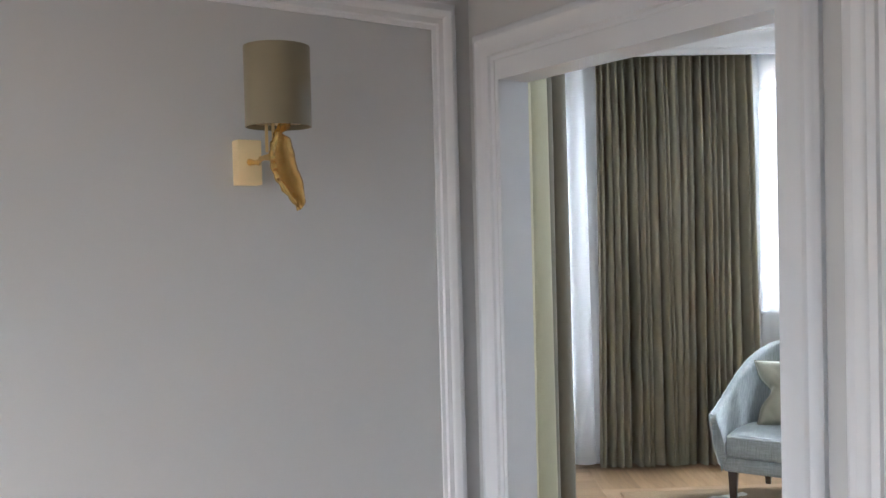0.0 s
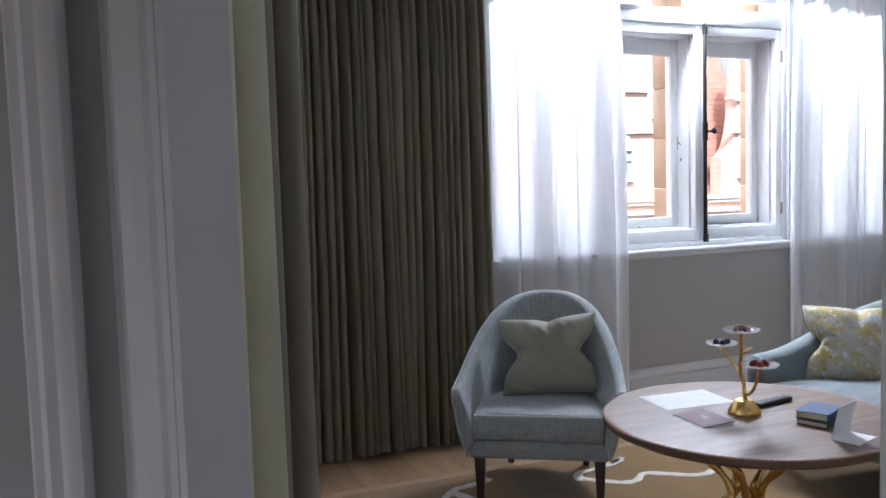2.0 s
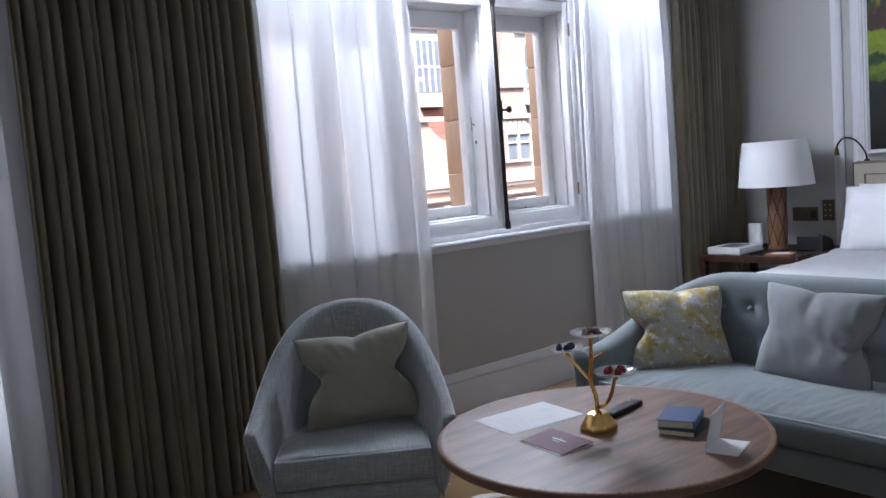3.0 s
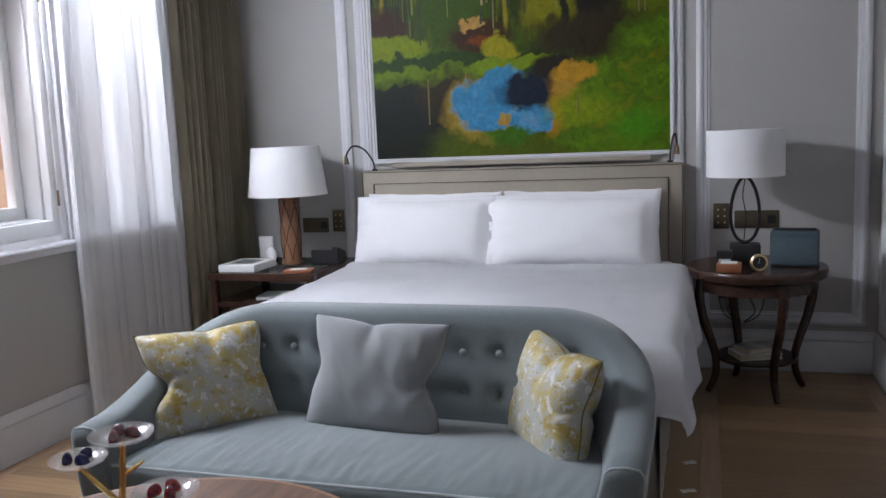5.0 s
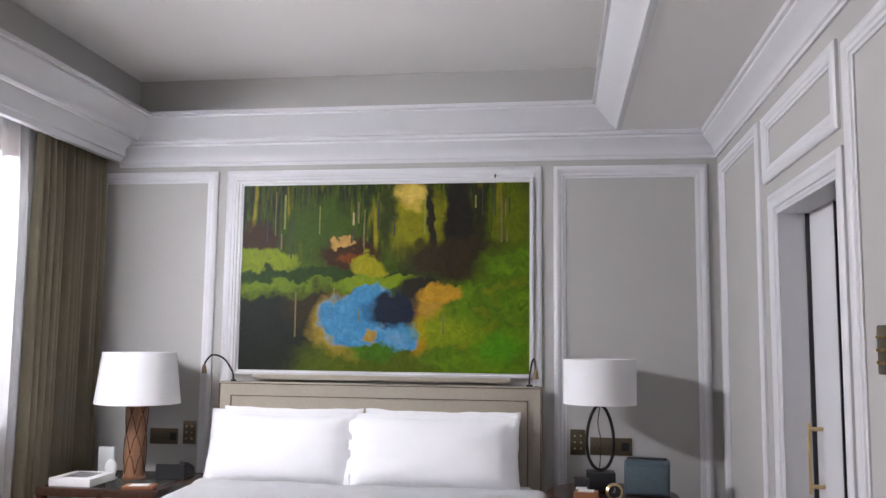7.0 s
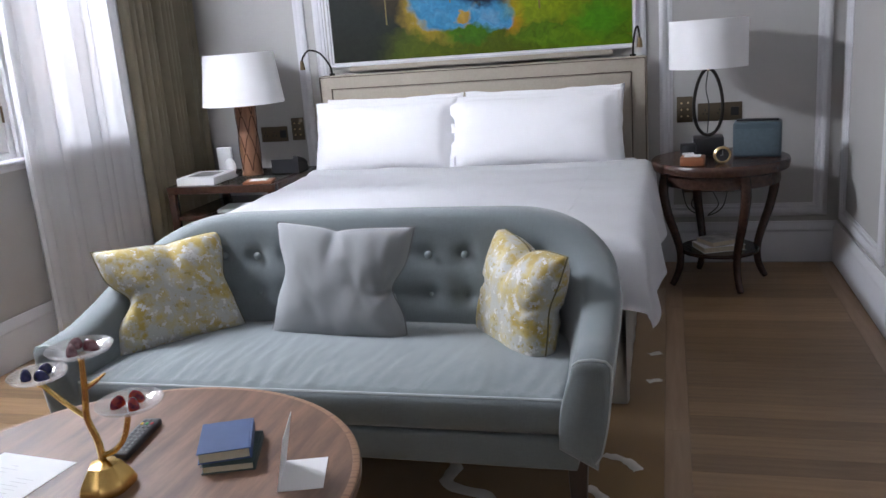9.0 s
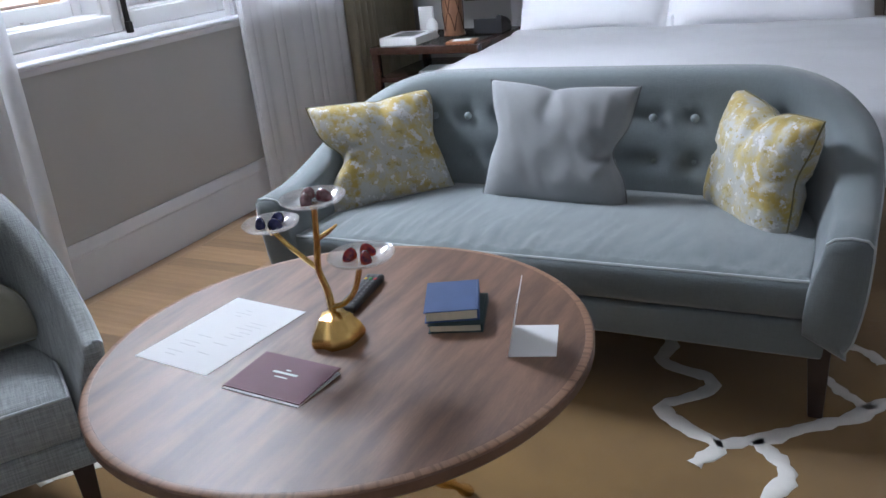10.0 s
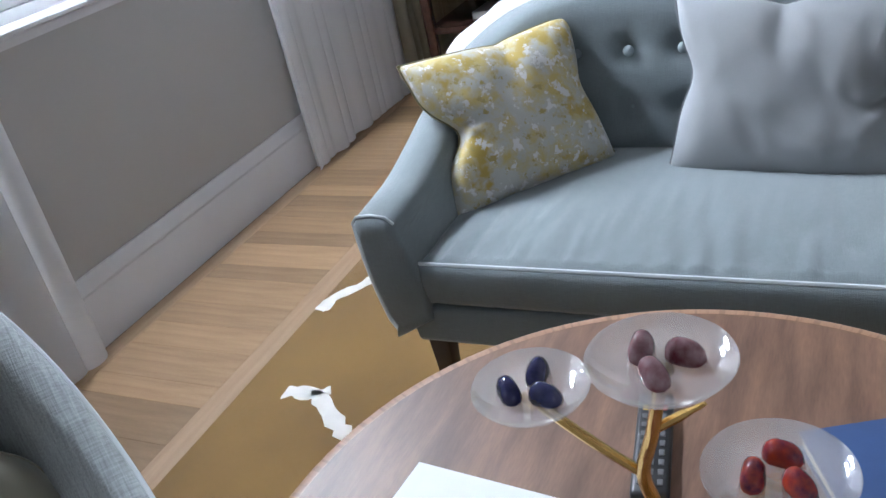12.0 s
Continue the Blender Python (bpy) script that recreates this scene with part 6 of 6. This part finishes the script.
part("twig", tube(smooth_path([(0.013, 0.010, 0.065), (0.004, -0.030, 0.085), (-0.010, -0.070, 0.125), (-0.022, -0.100, 0.190)], 6), 0.006, 8), GOLD, st)
part("twig", tube(smooth_path([(-0.008, 0.004, 0.225), (-0.002, -0.020, 0.24), (0.0, -0.042, 0.256)], 4), [0.005] * 5 + [0.004, 0.003, 0.003, 0.002], 8), GOLD, st)
sweets = (material("blue_glazed_sweet", (0.006, 0.010, 0.042), 0.10, second=(0.025, 0.025, 0.085), scale=70), material("dark_red_sweet", (0.10, 0.010, 0.018), 0.10, second=(0.24, 0.15, 0.16), scale=60), material("red_glazed_sweet", (0.42, 0.040, 0.012), 0.10, second=(0.06, 0.008, 0.030), scale=60))
for k, (x, y, z, r) in enumerate(dishes):
    y -= 0.062
    part("dish", lathe([(0, 0), (r * 0.55, 0.001), (r * 0.9, 0.006), (r, 0.014), (r * 0.985, 0.016), (r * 0.86, 0.010), (r * 0.5, 0.005), (0, 0.004)], 36, m=Matrix.Translation((x, y, z))), DISH, st, "clear seeded glass dish")
    part("cup", lathe([(0.006, -0.014), (0.010, -0.004), (0.012, 0.0), (0, 0.0)], 12, m=Matrix.Translation((x, y, z))), GOLD, st)
    for q in range(3):
        a = q * 2.1 + k
        m = st.matrix_world @ pose(x + 0.022 * math.cos(a), y + 0.022 * math.sin(a), z + 0.0055, 0, 0, 40 * q)
        ob = tagged(put_mesh("chocolate", sweet_shape(), sweets[k], None, 60), ("glossy dark blue chocolate in a glass dish", "glossy dark red and white chocolate in a glass dish", "glossy red chocolate in a glass dish")[k], "chocolate", "chocolates on the stand")
        ob.matrix_world = m

pm = pose(-0.050, 0.327, TZ, 0, 0, math.degrees(math.atan2(-0.031, 0.302)))
sheet = thing("paper_sheet", pm, "white printed sheet of paper lying on the walnut table", "paper")
part("sheet", boxes((-0.150, 0.150, -0.107, 0.107, 0.0005, 0.0014)), PAPER, sheet)
FAINT = material("faint_print", (0.60, 0.60, 0.60), 0.7, vary=0.05)
rnd = random.Random(5)
for k in range(16):
    y = rnd.choice((-0.04, 0.035)) + rnd.uniform(-0.012, 0.012)
    x = -0.115 + k * 0.0145
    w = rnd.choice((0.02, 0.03, 0.012, 0.026))
    part("printed_line", boxes((x, x + 0.0016, y - w * 0.8, y + w * 0.8, 0.0015, 0.0017)), FAINT, sheet)
mm = pose(-0.179, 0.0735, TZ, 0, 0, math.degrees(math.atan2(-0.009, 0.126)))
menu = thing("folded_menu", mm, "maroon folded menu card with pale crest on the table", "menu")
part("lower_leaf", boxes((-0.066, 0.062, -0.095, 0.092, 0.0005, 0.0022)), PAPER, menu, "white inner leaf")
part("cover", boxes((-0.060, 0.066, -0.094, 0.094, 0, 0.0022), m=pose(0, 0, 0.0055, 0, -3.5, 0)), MAROON, menu)
for k, w in enumerate((0.006, 0.030, 0.016)):
    part("crest_bar", boxes((0.022 - 0.012 * k, 0.025 - 0.012 * k + (0.003 if k == 1 else 0), -w, w, 0.0023, 0.0027), m=pose(0, 0, 0.0055, 0, -3.5, 0)), PAPER, menu, "pale printed bar")
bm_ = math.degrees(math.atan2(-0.105, 0.037))
book(pose(0.160, -0.142, TZ, 0, 0, bm_), 0.112, 0.150, 0.019, GREENB, "dark green hardback lying under a blue one", "books on the table")
book(pose(0.168, -0.125, TZ + 0.0192, 0, 0, bm_ + 5), 0.112, 0.150, 0.025, BLUEB, "blue cloth hardback lying on a green one", "books on the table")
cd = thing("folded_card", pose(0.102, -0.335, TZ, 0, 0, math.degrees(math.atan2(0.04, 0.128))), "small white folded card standing half open on the table", "card")
part("lower_leaf", boxes((-0.064, 0.064, -0.045, 0.046, 0.0005, 0.0022)), PAPER, cd)
part("upper_leaf", boxes((-0.064, 0.064, 0, 0.115, -0.001, 0.001), m=pose(0, 0.046, 0.001, 102, 0, 0)), PAPER, cd)
ra = math.degrees(math.atan2(0.027, 0.181))
rc = thing("remote_control", pose(0.195, 0.124, TZ, 0, 0, ra), "black television remote control with rubber buttons", "remote control")
part("body", boxes((-0.092, 0.092, -0.023, 0.023, 0.0005, 0.018), bevel=0.006, seg=3), BLACK, rc)
GREYB = material("grey_rubber", (0.11, 0.11, 0.115), 0.6, vary=0.1)
for i in range(10):
    for j in range(3):
        col = GREYB if i != 8 else (material("red_rubber", (0.4, 0.02, 0.02), 0.5), material("green_rubber", (0.02, 0.25, 0.05), 0.5), material("amber_rubber", (0.5, 0.3, 0.02), 0.5))[j]
        part("button", boxes((-0.078 + i * 0.0165, -0.068 + i * 0.0165, -0.0155 + j * 0.012, -0.0085 + j * 0.012, 0.0175, 0.0198), bevel=0.001, seg=1), col, rc)

# ---- rug ----
RX0, RX1, RY0, RY1 = -1.16, 3.25, -1.05, 1.42
rug = thing("rug", pose(0, 0, 0), "mustard wool rug with ivory branching lines under the furniture", "rug")
part("wool_field", boxes((RX0, RX1, RY0, RY1, 0.0005, 0.010), bevel=0.003), RUG, rug)


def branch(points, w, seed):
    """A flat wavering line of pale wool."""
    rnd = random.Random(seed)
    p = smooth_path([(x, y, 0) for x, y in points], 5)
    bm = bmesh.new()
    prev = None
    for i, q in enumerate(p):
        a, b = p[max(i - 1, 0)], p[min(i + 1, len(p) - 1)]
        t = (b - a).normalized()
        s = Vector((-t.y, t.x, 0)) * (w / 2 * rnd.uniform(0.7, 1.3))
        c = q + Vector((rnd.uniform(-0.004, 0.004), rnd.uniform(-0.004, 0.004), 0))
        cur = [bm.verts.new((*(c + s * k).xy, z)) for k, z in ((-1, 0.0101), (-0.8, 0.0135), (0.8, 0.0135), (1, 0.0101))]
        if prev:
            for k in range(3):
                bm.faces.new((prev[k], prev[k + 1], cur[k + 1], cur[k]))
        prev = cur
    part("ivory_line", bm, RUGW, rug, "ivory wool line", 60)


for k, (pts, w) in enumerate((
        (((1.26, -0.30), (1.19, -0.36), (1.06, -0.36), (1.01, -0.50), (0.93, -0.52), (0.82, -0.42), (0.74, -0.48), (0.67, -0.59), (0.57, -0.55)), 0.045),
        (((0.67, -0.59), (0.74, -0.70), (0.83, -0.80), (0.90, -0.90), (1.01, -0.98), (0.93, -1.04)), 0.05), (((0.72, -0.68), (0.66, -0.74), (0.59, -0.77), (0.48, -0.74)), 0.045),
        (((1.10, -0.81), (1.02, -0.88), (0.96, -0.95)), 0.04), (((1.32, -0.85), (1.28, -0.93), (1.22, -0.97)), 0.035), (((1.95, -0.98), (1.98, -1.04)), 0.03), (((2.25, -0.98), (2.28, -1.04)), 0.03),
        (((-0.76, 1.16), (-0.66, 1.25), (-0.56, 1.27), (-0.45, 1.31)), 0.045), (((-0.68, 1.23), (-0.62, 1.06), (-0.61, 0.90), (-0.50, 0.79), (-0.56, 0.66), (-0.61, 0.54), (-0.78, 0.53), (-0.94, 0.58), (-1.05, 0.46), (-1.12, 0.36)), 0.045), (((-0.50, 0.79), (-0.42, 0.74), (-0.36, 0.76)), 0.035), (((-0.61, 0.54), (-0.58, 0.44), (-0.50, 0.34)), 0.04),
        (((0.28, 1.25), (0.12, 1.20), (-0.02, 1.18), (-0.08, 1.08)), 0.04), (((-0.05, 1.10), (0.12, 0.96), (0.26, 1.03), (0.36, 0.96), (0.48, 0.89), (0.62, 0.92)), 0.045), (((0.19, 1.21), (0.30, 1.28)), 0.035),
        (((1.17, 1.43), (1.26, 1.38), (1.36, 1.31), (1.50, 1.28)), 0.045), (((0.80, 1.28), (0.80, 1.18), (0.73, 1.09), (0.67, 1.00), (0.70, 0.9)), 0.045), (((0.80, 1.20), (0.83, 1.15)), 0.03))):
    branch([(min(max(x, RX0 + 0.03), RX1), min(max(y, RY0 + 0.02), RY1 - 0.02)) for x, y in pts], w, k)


# ---- oak planks ----
def clip(poly, x0, x1, y0, y1):
    for ax, lim, sg in ((0, x0, 1), (0, x1, -1), (1, y0, 1), (1, y1, -1)):
        out = []
        for i in range(len(poly)):
            a, b = poly[i - 1], poly[i]
            da, db = sg * (a[ax] - lim), sg * (b[ax] - lim)
            if (da < 0) != (db < 0):
                t = da / (da - db)
                out.append((a[0] + (b[0] - a[0]) * t, a[1] + (b[1] - a[1]) * t))
            if db >= 0:
                out.append(b)
        poly = out
        if len(poly) < 3:
            return []
    return poly


def plank(poly, angle, mat, parent):
    """One board: its grain runs along its own x axis."""
    cx, cy = sum(p[0] for p in poly) / len(poly), sum(p[1] for p in poly) / len(poly)
    c, s = math.cos(-angle), math.sin(-angle)
    loc = [((x - cx) * c - (y - cy) * s, (x - cx) * s + (y - cy) * c) for x, y in poly]
    bm = bmesh.new()
    lo = [bm.verts.new((x, y, -0.010)) for x, y in loc]
    mid = [bm.verts.new((x, y, -0.0006)) for x, y in loc]
    hi = [bm.verts.new((x * 0.999, y * 0.995, 0.0)) for x, y in loc]
    n = len(loc)
    for a, b in ((lo, mid), (mid, hi)):
        for i in range(n):
            bm.faces.new((a[i], a[(i + 1) % n], b[(i + 1) % n], b[i]))
    bm.faces.new(hi)
    ob = put_mesh("plank", bm, mat, parent)
    ob.matrix_world = pose(cx, cy, 0, 0, 0, math.degrees(angle))


def ladder(x0, x1, y0, y1, parent, across="y", seed=1):
    """Short boards laid side by side across a strip."""
    rnd = random.Random(seed)
    a, end = (x0, x1) if across == "y" else (y0, y1)
    while a < end - 0.01:
        e = min(a + rnd.choice((0.09, 0.12, 0.15)), end)
        if across == "y":
            plank([(a, y0), (e - 0.0005, y0), (e - 0.0005, y1), (a, y1)], math.pi / 2, OAK, parent)
        else:
            plank([(x0, a), (x1, a), (x1, e - 0.0005), (x0, e - 0.0005)], 0, OAK, parent)
        a = e


def border(x0, x1, y0, y1, parent, along="x", L=1.4):
    if along == "x":
        x = x0
        while x < x1 - 0.02:
            e = min(x + L, x1)
            plank([(x, y0), (e - 0.001, y0), (e - 0.001, y1), (x, y1)], 0, OAKB, parent)
            x = e
    else:
        y = y0
        while y < y1 - 0.02:
            e = min(y + L, y1)
            plank([(x0, y), (x1, y), (x1, e - 0.001), (x0, e - 0.001)], math.pi / 2, OAKB, parent)
            y = e


G = 0.001
border(WX, BX - 0.024, 1.985, 2.055, floor)
border(-1.25, BX - 0.024, RY1 + G, 1.508, floor)
border(-1.25, BX - 0.024, -1.135, RY0 - G, floor)
border(-1.25, RX0 - G, -1.05, 1.42, floor, "y")
ladder(-1.25, 3.2, 1.508 + G, 1.985 - G, floor, "y", 1)
border(-1.25, 3.80, -1.985, -1.90, floor)
ladder(-0.9, 3.80, -1.90 + G, -1.135 - G, floor, "y", 2)
ladder(-1.80, -1.25 - G, -0.2, 1.985 - G, floor, "x", 3)
ladder(WX, -1.80 - G, -0.2, 1.985 - G, floor, "x", 4)
structure("floor_lobby", boxes((PX0 - 0.6, PX1 + 0.6, -3.4, SY - 0.02, -0.01, 0.002)), material("grey_marble", (0.45, 0.45, 0.46), 0.15, second=(0.25, 0.25, 0.27), scale=4, grain=0.2), "grey marble lobby floor")
# where the camera hardly looks the boards are joined
bm = bmesh.new()
for x0, x1, y0, y1 in ((RX0, BX - 0.03, RY0, RY1), (3.2, BX - 0.03, 1.508, 1.985), (-2.39, -1.25, -2.6, -0.2 - G), (-1.25, -0.9, -2.0, -1.136), (-6.1, -2.4, -6.3, 0.6), (-2.4, 1.0, -6.3, -2.2)):
    y = y0
    while y < y1 - 0.02:
        e = min(y + 0.12, y1)
        box(bm, x0, x1, y, e - 0.001, -0.0115, -0.001 if x0 != RX0 else -0.004)
        y = e
tagged(put_mesh("floorboards", bm, OAK, None), "oak floorboards", kind="stuff")
